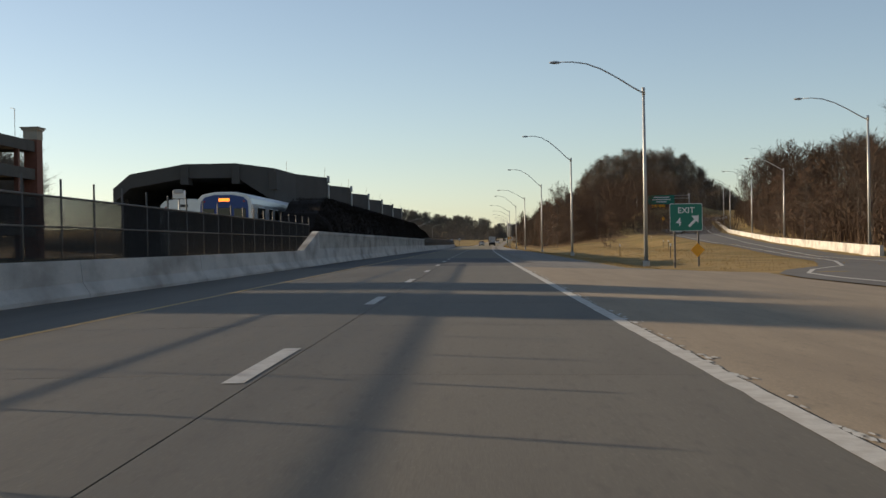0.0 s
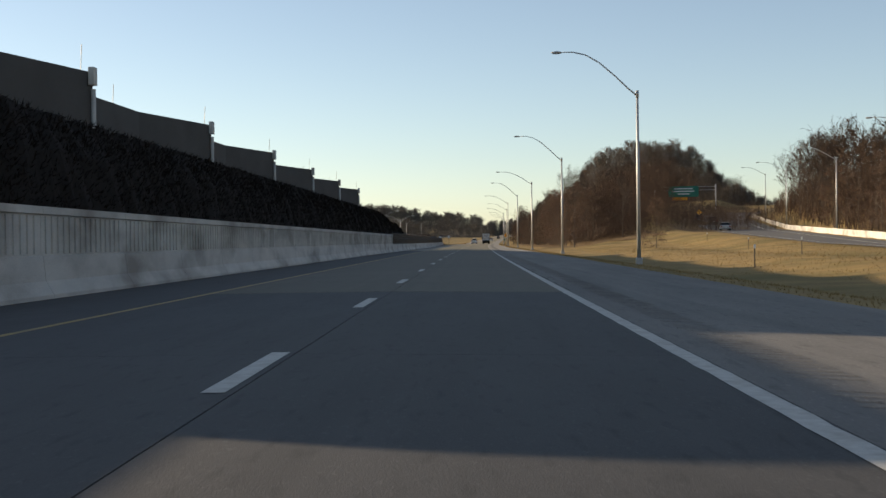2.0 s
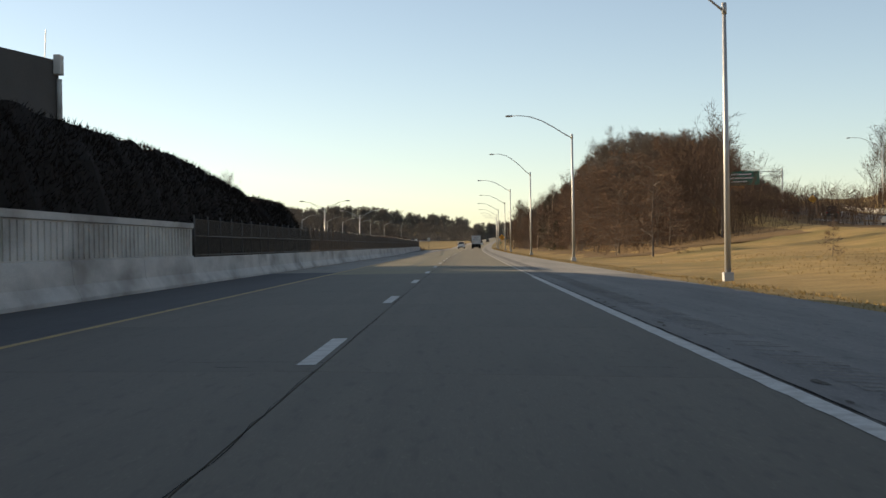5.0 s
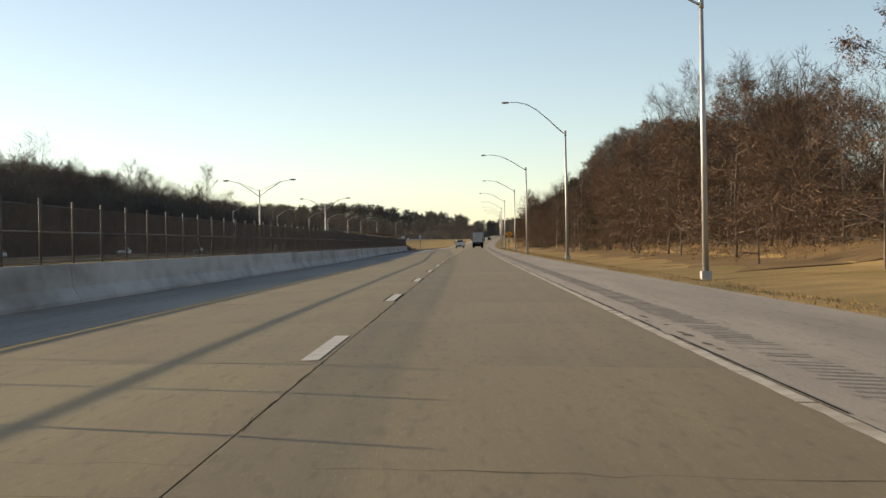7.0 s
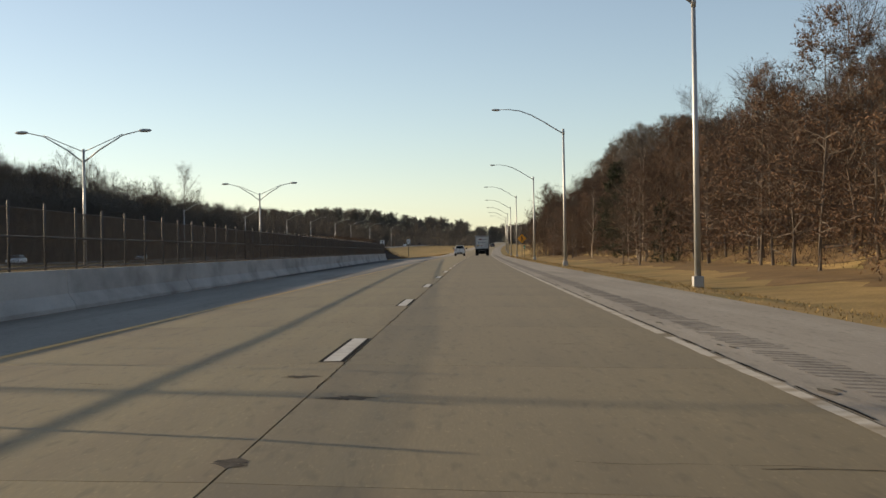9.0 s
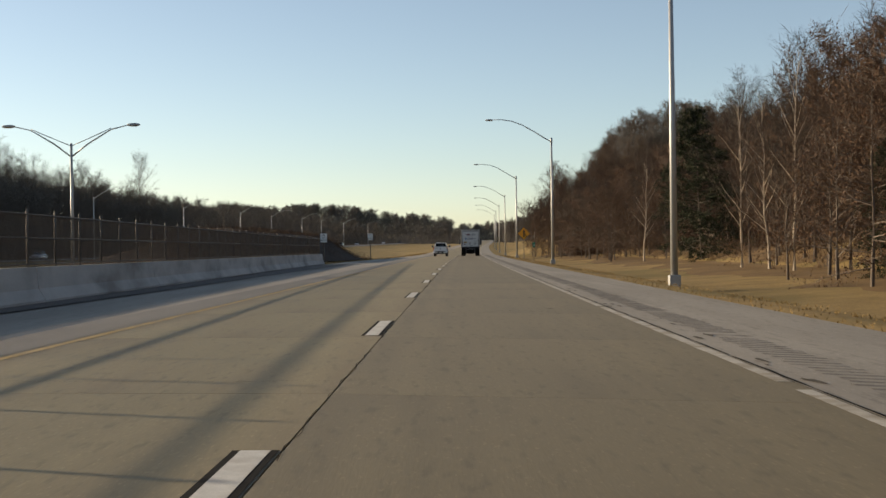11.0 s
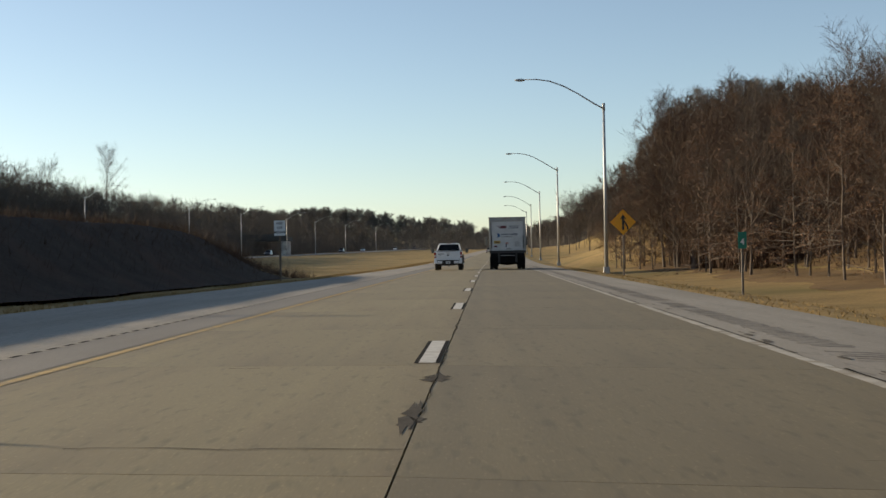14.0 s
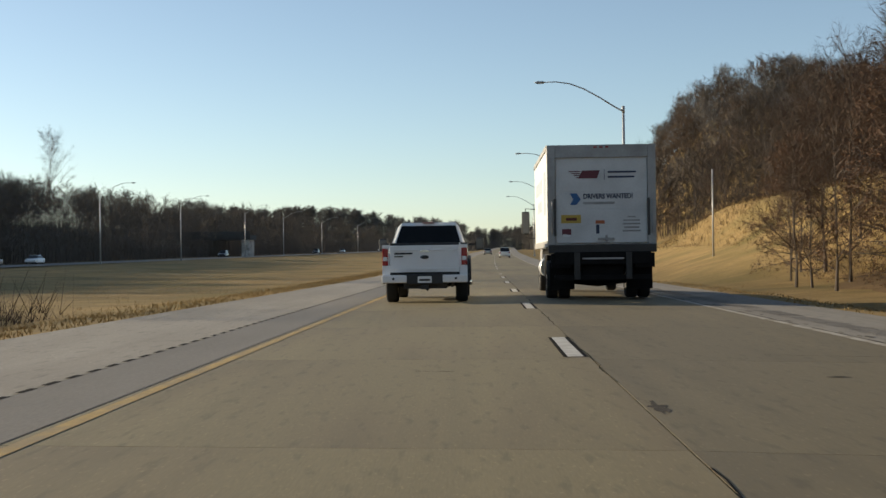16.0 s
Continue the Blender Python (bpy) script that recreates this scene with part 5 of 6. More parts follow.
flat_poly(ex, [(0.62 + 0.4 * math.cos(radians(90 * k)), 0.98 + 0.4 * math.sin(radians(90 * k))) for k in range(4)], SIGN_ORANGE, -0.06, "hazard_marker")

dm = thing("merge_sign", "amber diamond warning sign with a black merging arrow", "road sign", put(7.24, 505.95, ground_z(7.24, 506)))
zc = 2.97 - ground_z(7.24, 506)
flat_poly(dm, [(0.85 * math.cos(radians(90 * k)), zc + 0.85 * math.sin(radians(90 * k))) for k in range(4)], BLACK, -0.05, "border")
flat_poly(dm, [(0.81 * math.cos(radians(90 * k)), zc + 0.81 * math.sin(radians(90 * k))) for k in range(4)], SIGN_ORANGE, -0.056, "panel")
flat_poly(dm, [(-0.07, zc - 0.5), (0.07, zc - 0.5), (0.07, zc + 0.22), (0.2, zc + 0.18), (0, zc + 0.5), (-0.2, zc + 0.18), (-0.07, zc + 0.22)], BLACK, -0.062, "arrow")
flat_poly(dm, [(0.06, zc - 0.02), (0.24, zc - 0.32), (0.24, zc - 0.48), (0.33, zc - 0.48), (0.33, zc - 0.28), (0.08, zc + 0.12)], BLACK, -0.063, "side_arrow")
part("post", boxes((-0.045, 0.045, -0.05, 0.05, -0.2, zc + 0.6), bevel=0.008), RUST_STEEL, dm)


def median_sign(u, y, low):
    base = ground_z(u, y)
    ko = thing("median_sign", "white sign forbidding use of the median, on a wooden post", "road sign", put(u, y, base), "median signs")
    zk = low - base
    panel(ko, 0.6, 0.8, zk, SIGN_WHITE, -0.06, "panel", 0.03)
    for i, w in enumerate(("KEEP", "OFF", "MEDIAN")):
        letters(w, 0.19, BLACK, ko, Matrix.Translation((0, -0.072, zk + 0.64 - 0.23 * i)) @ FACE, wide=0.82)
    part("post", boxes((-0.05, 0.05, -0.05, 0.05, -0.2, zk + 0.6), bevel=0.008), WOOD_POST, ko)


median_sign(-13.38, 453.2, 1.82)
median_sign(-12.2, 493.0, 2.27)

mp = thing("mile_marker", "small green mile marker on a steel post", "road sign", put(6.4, 464.3, ground_z(6.4, 464.3)))
panel(mp, 0.26, 0.5, 1.35, SIGN_GREEN, -0.04, "panel", 0.02)
letters("4", 0.26, SIGN_WHITE, mp, Matrix.Translation((0, -0.05, 1.55)) @ FACE)
part("post", boxes((-0.03, 0.03, -0.035, 0.03, -0.1, 1.8)), RUST_STEEL, mp)
wp = thing("utility_pole", "thin pale marker pole on the grassy cut", "pole", put(11.6, 566, ground_z(11.6, 566)))
part("pole", bar([(0, 0, -0.1), (0, 0, 6.2)], [0.07, 0.05], 8), GALV, wp)

# overhead guide sign across the ramp
gs = thing("gantry_sign", "green overhead guide sign on a steel gantry across the ramp", "road sign", put(60.5, 447.4, 9.0, -12))
for x in (-8.5, 9.5):
    part("upright", bar([(x, 0, -1), (x, 0, 8.2)], 0.16, 8), GALV, gs)
for z in (6.6, 7.6):
    part("beam", bar([(-8.5, 0, z), (9.5, 0, z)], 0.08, 6), GALV, gs)
panel(gs, 9.0, 3.2, 4.6, SIGN_GREEN, -0.2, "panel", 0.2)
for z, w in ((6.9, 5.5), (6.1, 6.4), (5.3, 3.5)):
    flat_poly(gs, [(-w / 2, z), (w / 2, z), (w / 2, z + 0.35), (-w / 2, z + 0.35)], SIGN_WHITE, -0.21, "line_of_writing")
flat_poly(gs, [(-3.4, 3.6), (1.2, 3.6), (1.2, 4.5), (-3.4, 4.5)], SIGN_ORANGE, -0.2, "lower_panel")
tl = thing("warning_sign", "small amber warning sign beside the ramp", "road sign", put(46, 330, ground_z(46, 330)))
flat_poly(tl, [(0.6 * math.cos(radians(90 * k)), 2.8 + 0.6 * math.sin(radians(90 * k))) for k in range(4)], SIGN_ORANGE, -0.05, "panel")
part("post", bar([(0, 0, -0.1), (0, 0, 3.1)], 0.04, 6), RUST_STEEL, tl)
# slim delineators in the gore
for i, (u, y) in enumerate(((14.5, 98), (22, 150), (27, 190), (31, 235), (14, 128))):
    d = thing("delineator", "thin weathered delineator post in dry grass", "post", put(u, y, ground_z(u, y)), "gore delineators")
    part("post", boxes((-0.03, 0.03, -0.03, 0.03, -0.1, 1.15)), WOOD_POST, d)
    part("reflector", boxes((-0.05, 0.05, -0.045, -0.03, 0.95, 1.15)), SIGN_WHITE, d)

# white guard wall along the ramp
gw = thing("guard_wall", "low white concrete guard wall along the exit ramp", "barrier", kind="structure")
WALLP = [(-0.15, -0.3), (0.15, -0.3), (0.12, 0.75), (-0.12, 0.75)]
for v in np.arange(95, 440, 12.0):
    pts = []
    for w in np.linspace(v + 0.03, v + 11.97, 4):
        uu = lerp(RAMP_R, w) + 0.3
        pts.append((Vector((wx(uu, w), w, lerp(RAMP_Z, w))), heading(w) - 8))
    part("wall_length", extrude_profile(WALLP, pts), BARRIER, gw)

# ---- opposite carriageway ----
opp = thing("opposite_carriageway", "grey opposite carriageway across the grassy median", "road", kind="structure")
OPP = [(200, -72), (640, -72), (760, -68), (950, -60), (1300, -50), (1800, -45)]
sheet("surface", lambda y: (lerp(OPP, y) - 6.5, lerp(OPP, y) + 6.5), list(np.arange(200, 1800, 15.0)), lambda u, y: ground(u, y), SHOULDER, opp, 0.12)
sheet("edge_line", lambda y: (lerp(OPP, y) + 3.9, lerp(OPP, y) + 4.05), list(np.arange(200, 1800, 15.0)), lambda u, y: ground(u, y), WHITE_LINE, opp, 0.13)
br = thing("overpass", "dark concrete overpass across the opposite carriageway", "bridge")
bx = wx(-64, 840)
bz = ground_z(-64, 840)
part("deck", boxes((bx - 34, bx - 6, 834, 846, bz + 4.6, bz + 6.0)), STATION_CONCRETE, br)
part("parapet", boxes((bx - 34, bx - 6, 833.7, 834, bz + 5.2, bz + 6.9)), STATION_CONCRETE, br)
for x in (-32, -7.5):
    part("pier", boxes((bx + x - 1.0, bx + x + 1.0, 835, 845, bz - 0.5, bz + 4.6)), BARRIER, br)

# ---- vehicles ----


def car(label, paint, m, suv=False):
    t = thing("car", label, "car", m, "traffic")
    h = 1.72 if suv else 1.42
    belt = 1.05 if suv else 0.92
    body = [(0.0, ring(0.82, 0.8, 0.42, belt - 0.08)), (0.15, ring(0.88, 0.86, 0.28, belt)), (1.0, ring(0.9, 0.88, 0.25, belt + 0.02)), (3.3, ring(0.9, 0.88, 0.25, belt)), (4.25, ring(0.88, 0.82, 0.28, belt - 0.18)), (4.5, ring(0.8, 0.74, 0.4, belt - 0.3))]
    part("body", loft(body, True), paint, t)
    roof0, roof1 = (0.35, 2.7) if suv else (1.15, 2.55)
    part("cabin", loft([(0.12 if suv else 0.55, ring(0.8, 0.78, belt - 0.05, belt)), (roof0, ring(0.82, 0.64, belt - 0.05, h)), (roof1, ring(0.82, 0.64, belt - 0.05, h)), (3.35, ring(0.8, 0.78, belt - 0.05, belt))]), GLASS, t)
    part("roof", loft([(roof0 - 0.05, ring(0.66, 0.62, h - 0.06, h + 0.01, 0.03)), (roof1 + 0.05, ring(0.66, 0.62, h - 0.06, h + 0.01, 0.03))]), paint, t)
    for x in (-0.72, 0.72):
        part("tail_lamp", boxes((x - 0.13, x + 0.13, -0.03, 0.12, belt - 0.3, belt - 0.12), bevel=0.02), RED_LENS, t)
        part("headlight", boxes((x - 0.14, x + 0.1, 4.3, 4.5, belt - 0.45, belt - 0.31), bevel=0.02), SIGN_WHITE, t)
    part("number_plate", boxes((-0.2, 0.2, -0.04, 0.02, 0.55, 0.66)), SIGN_WHITE, t)
    for x in (-0.78, 0.78):
        for y in (0.85, 3.6):
            wheel(t, x, y, 0.33, 0.22)
    return t


SILVER = mat("silver_paint", (0.4, 0.41, 0.42), 0.3, 0.6, spread=0.04, bump=0, coat=0.5)
DARK_PAINT = mat("dark_paint", (0.03, 0.032, 0.038), 0.3, spread=0.05, bump=0, coat=0.6)
MAROON = mat("maroon_paint", (0.12, 0.025, 0.022), 0.3, spread=0.05, bump=0, coat=0.6)
first_cars = {}


def park(kind, m):
    label, paint, suv = kind
    if kind[0] in first_cars:
        return copy_thing(first_cars[kind[0]], m)
    first_cars[kind[0]] = car(label, paint, m, suv)


WHITE_CAR = ("white saloon car driving along the road", WHITE_PAINT, False)
SILVER_CAR = ("silver saloon car driving along the road", SILVER, False)
DARK_SUV = ("dark sport utility car driving along the road", DARK_PAINT, True)
MAROON_CAR = ("dark red saloon car driving along the road", MAROON, False)
WHITE_SUV = ("white sport utility car driving along the road", WHITE_PAINT, True)
for kind, u, y, turn in ((SILVER_CAR, 44, 290, -8), (DARK_SUV, 49.5, 333, -9), (DARK_SUV, 50.5, 358, -10), (MAROON_CAR, 54, 378, -10)):
    park(kind, Matrix.Translation(at(u, y, lerp(RAMP_Z, y) + 0.01)) @ pose(0, 0, 0, math.degrees(math.atan(0.02)), 0, turn))
for kind, u, y in ((WHITE_CAR, -75, 690), (DARK_SUV, -69, 800), (MAROON_CAR, -74, 670), (DARK_SUV, -62, 905), (SILVER_CAR, -64, 985), (WHITE_SUV, -59, 1080), (DARK_SUV, -55, 1150), (SILVER_CAR, -75, 560), (WHITE_CAR, -69, 470), (SILVER_CAR, -75, 420), (DARK_SUV, -69, 380)):
    park(kind, Matrix.Translation(at(u, y, ground(u, y) + 0.13)) @ pose(0, 0, 0, 0, 0, heading(y) + 180))
for kind, u, y in ((WHITE_SUV, -0.2, 690), (SILVER_CAR, -3.6, 770), (DARK_SUV, 0.2, 860)):
    park(kind, Matrix.Translation(at(u, y) + Vector((0, 0, 0.01))) @ pose(0, 0, 0, 0, 0, heading(y)))

# ---- pickup ----
MIRROR_DARK = mat("dark_mirror_glass", (0.1, 0.105, 0.11), 0.25, 0.3, spread=0.05, bump=0)
PALE_LENS = mat("greyish_red_lens", (0.32, 0.16, 0.15), 0.3, spread=0.05, bump=0)


def pickup(m):
    t = thing("pickup_truck", "white crew-cab pickup truck with tow mirrors", "pickup truck", m)
    side = [(0, 0.52), (0.66, 0.52), (0.66, 0.72), (0.76, 0.95), (1.0, 1.08), (1.3, 1.08), (1.54, 0.95), (1.64, 0.72), (1.64, 0.5), (1.95, 0.5), (1.95, 1.36), (0, 1.36)]
    for s in (-1, 1):
        bm = bmesh.new()
        a = [bm.verts.new((s * 0.98, y + 0.12, z)) for y, z in side]
        b = [bm.verts.new((s * 0.84, y + 0.12, z)) for y, z in side]
        bm.faces.new(a)
        bm.faces.new(b[::-1])
        for k in range(len(side)):
            bm.faces.new((a[k], b[k], b[(k + 1) % len(side)], a[(k + 1) % len(side)]))
        bmesh.ops.recalc_face_normals(bm, faces=bm.faces)
        part("bed_side", bm, WHITE_PAINT, t)
        part("bed_rail", boxes((s * 0.91 - 0.08, s * 0.91 + 0.08, 0.12, 2.05, 1.36, 1.4), bevel=0.01), BLACK, t)
        for y0 in (0.75, 4.45):
            bm = bmesh.new()
            for k in range(9):
                a0 = math.pi * k / 9
                a1 = math.pi * (k + 1) / 9
                vs = [bm.verts.new((s * x, y0 + 0.52 + q * math.cos(a), 0.44 + q * math.sin(a) * 1.12)) for x in (0.97, 1.02) for q, a in ((0.5, a0), (0.5, a1), (0.6, a1), (0.6, a0))]
                for f in ((0, 1, 2, 3), (4, 7, 6, 5), (3, 2, 6, 7), (1, 0, 4, 5)):
                    bm.faces.new([vs[i] for i in f])
            bmesh.ops.recalc_face_normals(bm, faces=bm.faces)
            part("wheel_arch_trim", bm, BLACK, t)
    part("bed_floor", boxes((-0.84, 0.84, 0.16, 2.05, 0.66, 0.72)), BLACK, t)
    gate = part("tailgate", boxes((-0.8, 0.8, 0.05, 0.14, 0.72, 1.34), bevel=0.015), WHITE_PAINT, t)
    part("gate_cap", boxes((-0.8, 0.8, 0.05, 0.17, 1.345, 1.4), bevel=0.012), BLACK, gate)
    part("gate_crease", boxes((-0.76, 0.76, 0.03, 0.05, 0.78, 0.82), (-0.76, 0.76, 0.035, 0.05, 1.22, 1.25), bevel=0.005), WHITE_PAINT, gate)
    bm = bmesh.new()
    bmesh.ops.create_uvsphere(bm, u_segments=16, v_segments=8, radius=1)
    bmesh.ops.transform(bm, matrix=Matrix.Translation((0.0, 0.04, 1.07)) @ Matrix.Diagonal((0.1, 0.015, 0.045, 1)), verts=bm.verts)
    part("badge", bm, BLACK, gate)
    part("handle", boxes((-0.1, 0.1, 0.035, 0.055, 1.19, 1.23), bevel=0.005), CHROME, gate)
    for b in ((-0.7, -0.28, 0.035, 0.05, 1.135, 1.175), (-0.7, -0.5, 0.035, 0.05, 1.075, 1.1), (0.55, 0.68, 0.035, 0.05, 0.8, 0.82)):
        part("lettering_bar", boxes(b), BLACK, gate)
    for s in (-1, 1):
        part("tail_lamp", boxes((s * 0.915 - 0.065, s * 0.915 + 0.065, 0.08, 0.2, 0.88, 1.28), bevel=0.02), RED_LENS, t)
        part("reversing_lamp", boxes((s * 0.915 - 0.05, s * 0.915 + 0.05, 0.07, 0.09, 0.99, 1.08)), SIGN_WHITE, t)
        part("lamp_pillar", boxes((s * 0.895 - 0.09, s * 0.895 + 0.09, 0.1, 0.2, 0.62, 0.88), (s * 0.895 - 0.09, s * 0.895 + 0.09, 0.1, 0.2, 1.28, 1.36)), WHITE_PAINT, t)
        part("bumper_end", boxes((s * 0.7 - 0.29, s * 0.7 + 0.29, -0.1, 0.15, 0.48, 0.66), bevel=0.03), WHITE_PAINT, t)
        part("parking_sensor", boxes((s * 0.72 - 0.025, s * 0.72 + 0.025, -0.11, -0.09, 0.55, 0.6)), BLACK, t)
    part("bumper_step", boxes((-0.42, 0.42, -0.08, 0.12, 0.44, 0.68), bevel=0.02), BLACK, t)
    plate = part("number_plate", boxes((-0.16, 0.16, -0.1, -0.08, 0.48, 0.63)), SIGN_WHITE, t)
    part("plate_bar", boxes((-0.12, 0.12, -0.105, -0.1, 0.52, 0.57)), STATION_CONCRETE, plate)
    part("frame", boxes((-0.5, 0.5, 0.2, 5.4, 0.34, 0.52)), BLACK, t)
    part("axle", bar([(-0.75, 1.27, 0.42), (-0.12, 1.27, 0.42), (0, 1.27, 0.42), (0.12, 1.27, 0.42), (0.75, 1.27, 0.42)], [0.06, 0.06, 0.17, 0.06, 0.06], 10), BLACK, t)
    part("exhaust", bar([(0.62, 0.3, 0.4), (0.62, 2.2, 0.4)], 0.04, 8), RUST_STEEL, t)
    part("tow_hitch", boxes((-0.08, 0.08, -0.14, 0.3, 0.33, 0.43)), BLACK, t)
    # cab
    part("cab_lower", loft([(2.1, ring(0.97, 0.97, 0.48, 1.34)), (4.5, ring(0.97, 0.96, 0.48, 1.32))]), WHITE_PAINT, t)
    part("bonnet", loft([(4.48, ring(0.97, 0.9, 0.5, 1.3)), (5.5, ring(0.97, 0.86, 0.5, 1.2)), (5.85, ring(0.92, 0.8, 0.5, 1.1))]), WHITE_PAINT, t)
    part("cab_upper", loft([(2.1, ring(0.95, 0.93, 1.3, 1.35)), (2.42, ring(0.95, 0.76, 1.3, 1.93, 0.1)), (3.6, ring(0.95, 0.74, 1.3, 1.95, 0.1)), (4.5, ring(0.93, 0.9, 1.3, 1.34))]), WHITE_PAINT, t)
    bm = bmesh.new()
    vs = [bm.verts.new(p) for p in ((-0.8, 2.125, 1.42), (0.8, 2.125, 1.42), (0.67, 2.365, 1.85), (-0.67, 2.365, 1.85))]
    bm.faces.new(vs)
    bmesh.ops.solidify(bm, geom=list(bm.faces), thickness=0.02)
    part("rear_window", bm, GLASS, t)
    bm = bmesh.new()
    vs = [bm.verts.new(p) for p in ((-0.84, 4.33, 1.4), (0.84, 4.33, 1.4), (0.68, 3.68, 1.89), (-0.68, 3.68, 1.89))]
    bm.faces.new(vs)
    bmesh.ops.solidify(bm, geom=list(bm.faces), thickness=0.02)
    part("windscreen", bm, GLASS, t)
    for s in (-1, 1):
        for y0, y1 in ((2.55, 3.25), (3.32, 4.1)):
            bm = bmesh.new()
            vs = [bm.verts.new(p) for p in ((s * 0.945, y0, 1.4), (s * 0.945, y1, 1.4), (s * 0.81, min(y1, 3.75) - 0.05, 1.84), (s * 0.815, y0 + 0.06, 1.84))]
            bm.faces.new(vs)
            bmesh.ops.solidify(bm, geom=list(bm.faces), thickness=0.02)
            part("side_window", bm, GLASS, t)
        part("mirror_arm", boxes((s * 1.08 - 0.14, s * 1.08 + 0.14, 4.02, 4.1, 1.36, 1.42)), BLACK, t)
        mir = part("mirror", boxes((s * 1.26 - 0.11, s * 1.26 + 0.11, 3.95, 4.12, 1.24, 1.56), bevel=0.03), BLACK, t)
        part("mirror_glass", boxes((s * 1.26 - 0.085, s * 1.26 + 0.085, 3.935, 3.95, 1.3, 1.53)), MIRROR_DARK, mir)
        part("side_step", bar([(s * 0.98, 2.3, 0.42), (s * 1.02, 2.6, 0.4), (s * 1.02, 4.1, 0.4), (s * 0.98, 4.3, 0.42)], 0.05, 8), CHROME, t)
        part("door_handle", boxes((s * 0.98 - 0.02, s * 0.98 + 0.02, 2.65, 2.85, 1.15, 1.19)), CHROME, t)
        for y in (1.27, 4.97):
            wheel(t, s * 0.83, y, 0.41, 0.28)
    part("brake_lamp", boxes((-0.14, 0.14, 2.34, 2.42, 1.905, 1.94), bevel=0.008), PALE_LENS, t)
    return t


pickup(put(-4.13, 515.7))

# ---- delivery truck ----
DOOR_WHITE = mat("white_roll_door", (0.62, 0.61, 0.58), 0.45, spread=0.06, scale=1.5, fine=20, bump=0.03, dark=(0.45, 0.43, 0.4), stain=0.5, stain_scale=1.2)
FRAME_GREY = mat("grey_steel_frame", (0.36, 0.35, 0.33), 0.5, 0.3, spread=0.1, scale=2, fine=20, dark=(0.2, 0.18, 0.16), stain=0.6, stain_scale=1.5)
BOX_WHITE = mat("white_body_panel", (0.72, 0.72, 0.7), 0.4, spread=0.04, scale=1, bump=0.02)
LOGO_RED = mat("dark_red_print", (0.13, 0.022, 0.03), 0.5, bump=0)
LOGO_NAVY = mat("navy_print", (0.03, 0.04, 0.075), 0.5, bump=0)
LOGO_BLUE = mat("blue_print", (0.03, 0.1, 0.24), 0.5, bump=0)
PALE_PRINT = mat("pale_grey_blue_print", (0.4, 0.45, 0.5), 0.5, bump=0)
LABEL_YELLOW = mat("yellow_label", (0.5, 0.33, 0.05), 0.5, bump=0)
LABEL_ORANGE = mat("orange_label", (0.4, 0.11, 0.04), 0.5, bump=0)


DIRTY_STEEL = mat("grimy_steel_sill", (0.055, 0.05, 0.043), 0.7, 0.2, spread=0.2, scale=3, fine=20, dark=(0.05, 0.045, 0.04), stain=0.8, stain_scale=2)


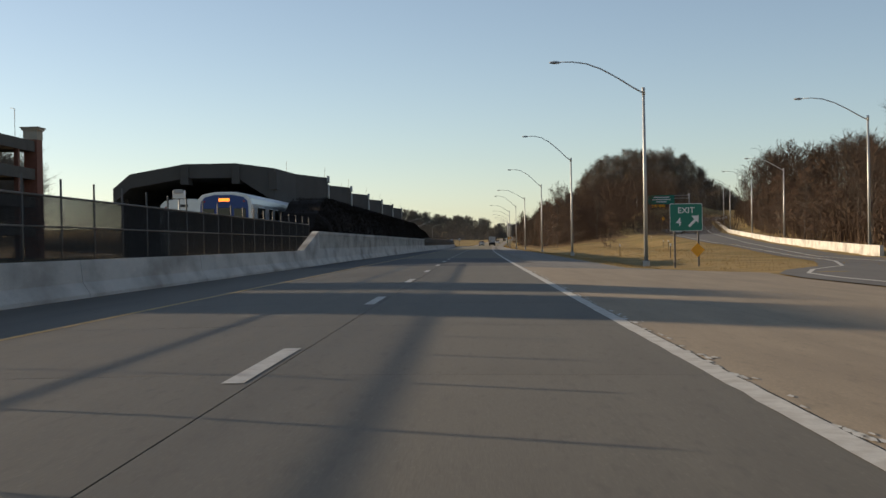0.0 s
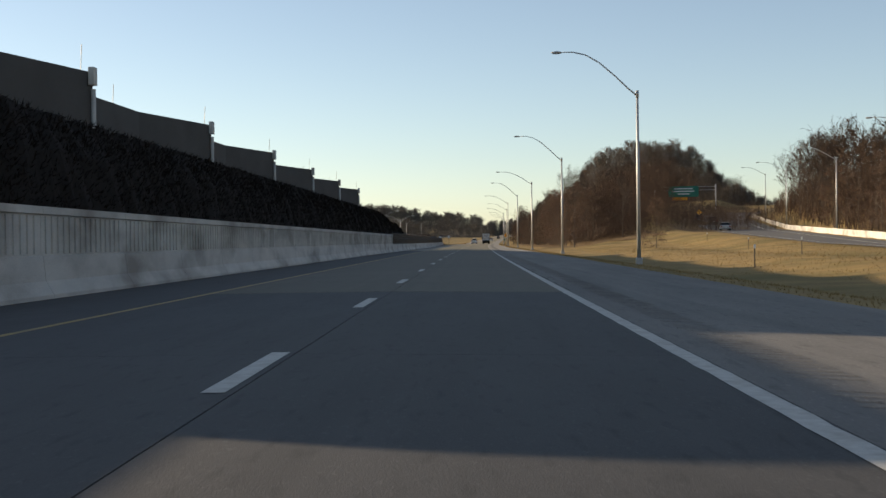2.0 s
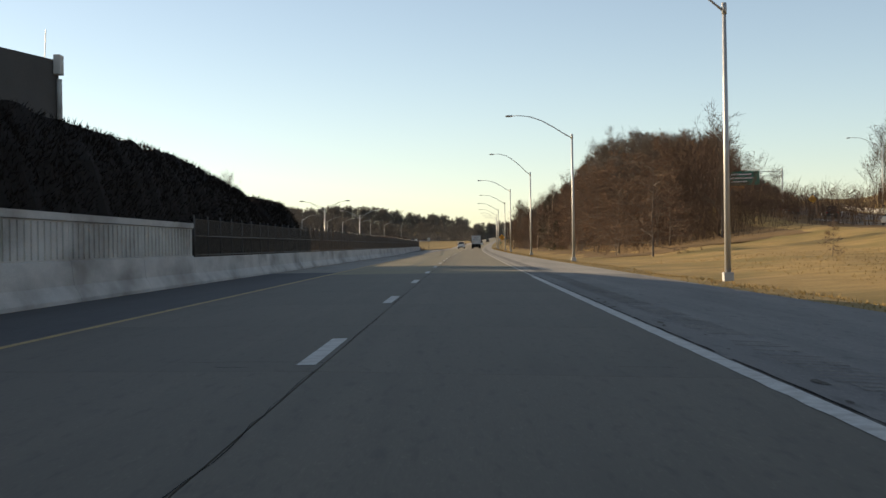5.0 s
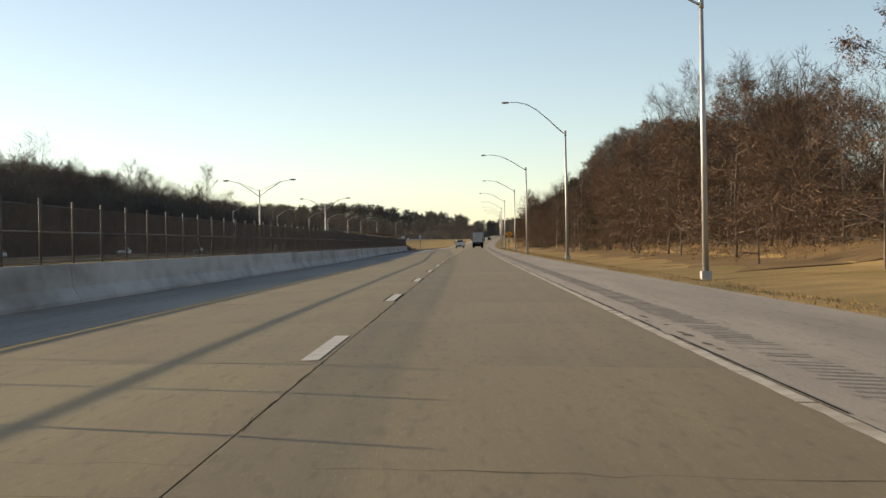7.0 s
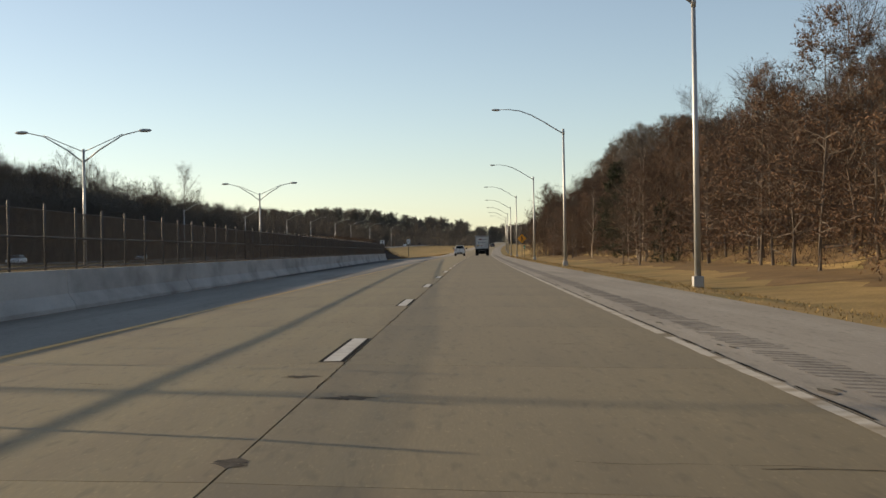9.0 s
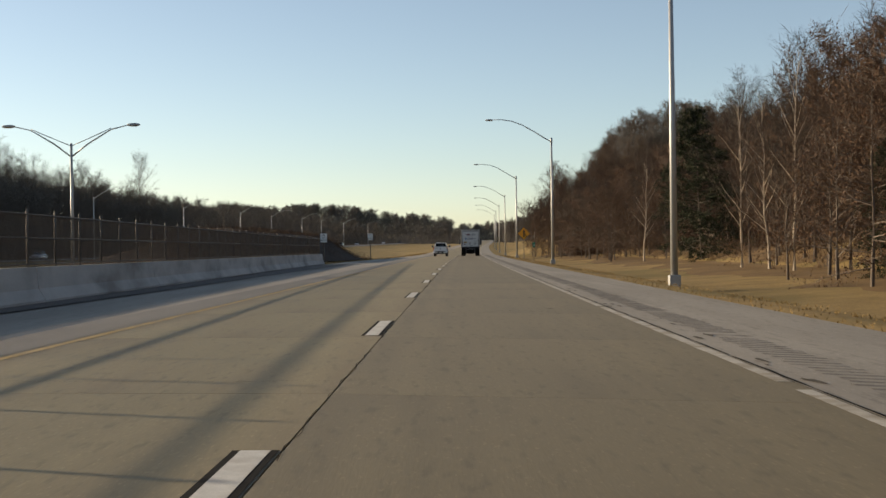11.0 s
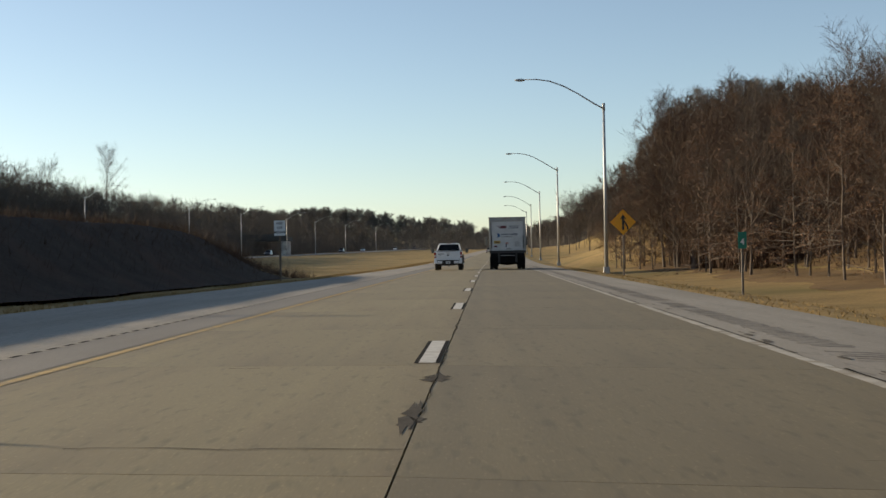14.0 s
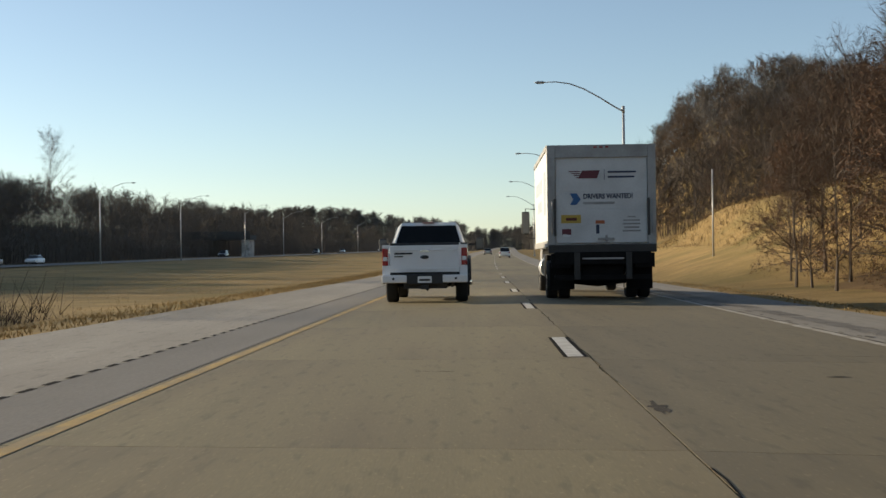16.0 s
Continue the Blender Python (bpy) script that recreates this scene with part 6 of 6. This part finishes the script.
def delivery_truck(m):
    t = thing("delivery_truck", "white box delivery truck with a printed roll-up door", "truck", m)
    L, W, Z0, Z1 = 7.4, 1.3, 1.3, 3.74
    body = part("box_body", boxes((-W, W, 0.12, L, Z0, Z1), bevel=0.02), BOX_WHITE, t)
    for s in (-1, 1):
        part("rear_post", boxes((s * (W - 0.09) - 0.1, s * (W - 0.09) + 0.1, 0.0, 0.14, Z0 - 0.02, Z1 + 0.01), bevel=0.012), FRAME_GREY, t)
        part("door_track", boxes((s * (W - 0.17) - 0.03, s * (W - 0.17) + 0.03, -0.02, 0.1, 1.55, 2.45)), STATION_CONCRETE, t)
        part("grab_bar", bar([(s * (W - 0.1), -0.02, 1.6), (s * (W - 0.1), -0.06, 1.7), (s * (W - 0.1), -0.06, 2.3), (s * (W - 0.1), -0.02, 2.4)], 0.015, 6), FRAME_GREY, t)
        part("side_rail", boxes((s * W - 0.03, s * W + 0.03, 0.14, L, Z0 - 0.02, Z0 + 0.14), bevel=0.01), FRAME_GREY, t)
        part("top_rail", boxes((s * W - 0.03, s * W + 0.03, 0.14, L, Z1 - 0.1, Z1 + 0.02), bevel=0.01), FRAME_GREY, t)
    part("header", boxes((-W + 0.19, W - 0.19, 0.0, 0.14, Z1 - 0.3, Z1 + 0.01), bevel=0.012), FRAME_GREY, t)
    part("header_lamps", boxes((-0.18, -0.1, -0.015, 0.0, Z1 - 0.07, Z1 - 0.03), (-0.04, 0.04, -0.015, 0.0, Z1 - 0.07, Z1 - 0.03), (0.1, 0.18, -0.015, 0.0, Z1 - 0.07, Z1 - 0.03)), RED_LENS, t)
    door = thing("roll_door", "", "")
    door.parent = t
    n = 5
    for i in range(n):
        z = 1.38 + i * (Z1 - 0.3 - 1.38) / n
        part("door_slat", boxes((-W + 0.2, W - 0.2, 0.05, 0.1, z + 0.0012, z + (Z1 - 0.3 - 1.38) / n - 0.0012), bevel=0.002), DOOR_WHITE, door)

    def print_on(pts, material, name, y=0.047):
        return flat_poly(t, pts, material, y, name)

    def rect(x0, x1, z0, z1, material, name):
        return print_on([(x0, z0), (x1, z0), (x1, z1), (x0, z1)], material, name)

    for i in range(4):
        rect(-0.78 + 0.06 * i, -0.5, 3.1 - 0.05 * i, 3.122 - 0.05 * i, LOGO_RED, "logo_stripe")
    print_on([(-0.55, 2.94), (-0.1, 2.94), (-0.03, 3.13), (-0.46, 3.13)], LOGO_RED, "logo_shape")
    rect(0.07, 0.082, 2.9, 3.15, LOGO_NAVY, "logo_rule")
    rect(0.16, 0.84, 3.065, 3.11, LOGO_NAVY, "logo_bar")
    rect(0.16, 0.8, 2.945, 2.99, LOGO_NAVY, "logo_bar")
    print_on([(-0.76, 2.3), (-0.6, 2.3), (-0.5, 2.44), (-0.6, 2.58), (-0.76, 2.58), (-0.68, 2.44)], LOGO_BLUE, "logo_shape")
    letters("DRIVERS WANTED!", 0.165, LOGO_NAVY, t, Matrix.Translation((0.16, 0.043, 2.5)) @ FACE, wide=0.84, heavy=0.035)
    rect(-0.44, 0.32, 2.31, 2.37, FRAME_GREY, "writing_bar")
    rect(-0.98, -0.5, 1.86, 2.06, LABEL_YELLOW, "yellow_label")
    rect(-0.86, -0.6, 1.92, 1.99, LOGO_RED, "writing_bar")
    rect(-0.96, -0.74, 1.58, 1.72, LOGO_RED, "small_label")
    rect(-0.94, -0.76, 1.54, 1.6, SIGN_WHITE, "small_label")
    rect(-0.15, 0.07, 1.84, 1.92, LABEL_ORANGE, "small_label")
    rect(-0.14, -0.06, 1.6, 1.82, LOGO_NAVY, "small_label")
    for i, w in enumerate((0.2, 0.4, 0.42, 0.36, 0.44)):
        rect(0.72 - w / 2, 0.72 + w / 2, 1.98 - 0.085 * i, 2.02 - 0.085 * i, FRAME_GREY, "writing_bar")
    part("door_handle", boxes((-0.1, 0.3, 0.02, 0.06, 1.44, 1.5), (0.08, 0.14, 0.0, 0.06, 1.4, 1.56), bevel=0.008), FRAME_GREY, t)
    # left side print
    for y0, y1, z0, z1, mm in ((0.9, 2.0, 2.1, 3.2, PALE_PRINT), (3.0, 6.4, 2.75, 3.1, PALE_PRINT), (3.0, 5.4, 2.25, 2.55, PALE_PRINT)):
        part("side_print", boxes((-W - 0.004, -W + 0.001, y0, y1, z0, z1)), mm, t)
    # underride frame, lift gate and lamps
    part("sill", boxes((-W, W, -0.08, 0.12, 1.14, 1.34), bevel=0.015), DIRTY_STEEL, t)
    part("lift_platform", boxes((-1.16, 1.16, -0.16, -0.06, 0.86, 1.16), bevel=0.01), GRIMY_BLACK, t)
    for s in (-1, 1):
        part("lift_column", boxes((s * 0.62 - 0.07, s * 0.62 + 0.07, -0.2, 0.0, 0.5, 1.15), bevel=0.01), DIRTY_STEEL, t)
        part("lamp_box", boxes((s * 1.0 - 0.24, s * 1.0 + 0.24, -0.12, 0.1, 0.78, 1.13), bevel=0.01), GRIMY_BLACK, t)
        part("tail_lamp", boxes((s * 1.06 - 0.1, s * 1.06 + 0.1, -0.14, -0.11, 0.98, 1.08), bevel=0.008), RED_LENS, t)
        part("mud_flap", boxes((s * 0.95 - 0.3, s * 0.95 + 0.3, 0.42, 0.45, 0.25, 0.9)), GRIMY_BLACK, t)
        part("chassis_rail", boxes((s * 0.42 - 0.06, s * 0.42 + 0.06, 0.1, 9.2, 0.85, 1.2)), GRIMY_BLACK, t)
        for x in (0.84, 1.15):
            wheel(t, s * x, 1.5, 0.48, 0.27)
        wheel(t, s * 1.02, 8.3, 0.48, 0.28)
    part("bumper_bar", boxes((-1.16, 1.16, -0.14, -0.02, 0.48, 0.6), bevel=0.01), GRIMY_BLACK, t)
    part("step_plate", boxes((-0.5, 0.5, -0.18, -0.06, 0.98, 1.02)), FRAME_GREY, t)
    part("underbody", boxes((-1.1, 1.1, 0.5, 7.3, 1.12, 1.28)), GRIMY_BLACK, t)
    part("spare_carrier", boxes((-0.8, 0.8, 2.4, 3.6, 0.55, 1.0), bevel=0.03), GRIMY_BLACK, t)
    part("storage_box", boxes((-1.15, -0.6, 3.9, 5.2, 0.5, 1.1), bevel=0.02), GRIMY_BLACK, t)
    part("lift_motor", boxes((-0.5, 0.5, 0.05, 0.5, 0.5, 0.84), bevel=0.02), GRIMY_BLACK, t)
    part("rear_axle", bar([(-0.9, 1.5, 0.48), (0, 1.5, 0.48), (0.9, 1.5, 0.48)], [0.09, 0.2, 0.09], 10), GRIMY_BLACK, t)
    part("cab", loft([(7.6, ring(1.1, 1.1, 0.7, 2.7, 0.15)), (8.6, ring(1.12, 1.05, 0.6, 2.65, 0.15)), (9.2, ring(1.12, 1.0, 0.6, 1.75, 0.15)), (10.1, ring(1.05, 0.9, 0.6, 1.6, 0.15))]), WHITE_PAINT, t)
    for s in (-1, 1):
        part("cab_window", boxes((s * 1.1 - 0.02, s * 1.1 + 0.02, 7.9, 8.6, 1.75, 2.4)), GLASS, t)
        mir = part("mirror", boxes((s * 1.55 - 0.12, s * 1.55 + 0.12, 8.5, 8.6, 1.75, 2.45), bevel=0.03), BLACK, t)
        part("mirror_glass", boxes((s * 1.55 - 0.09, s * 1.55 + 0.09, 8.49, 8.5, 1.8, 2.4)), MIRROR_DARK, mir)
        part("mirror_bracket", bar([(s * 1.1, 8.6, 2.5), (s * 1.55, 8.6, 2.55), (s * 1.55, 8.6, 1.65), (s * 1.1, 8.6, 1.6)], 0.02, 6), BLACK, t)
        part("fuel_tank", bar([(s * 0.95, 5.6, 0.75), (s * 0.95, 6.9, 0.75)], 0.3, 14), STAINLESS, t)
    return t


delivery_truck(put(0.1, 517.1))
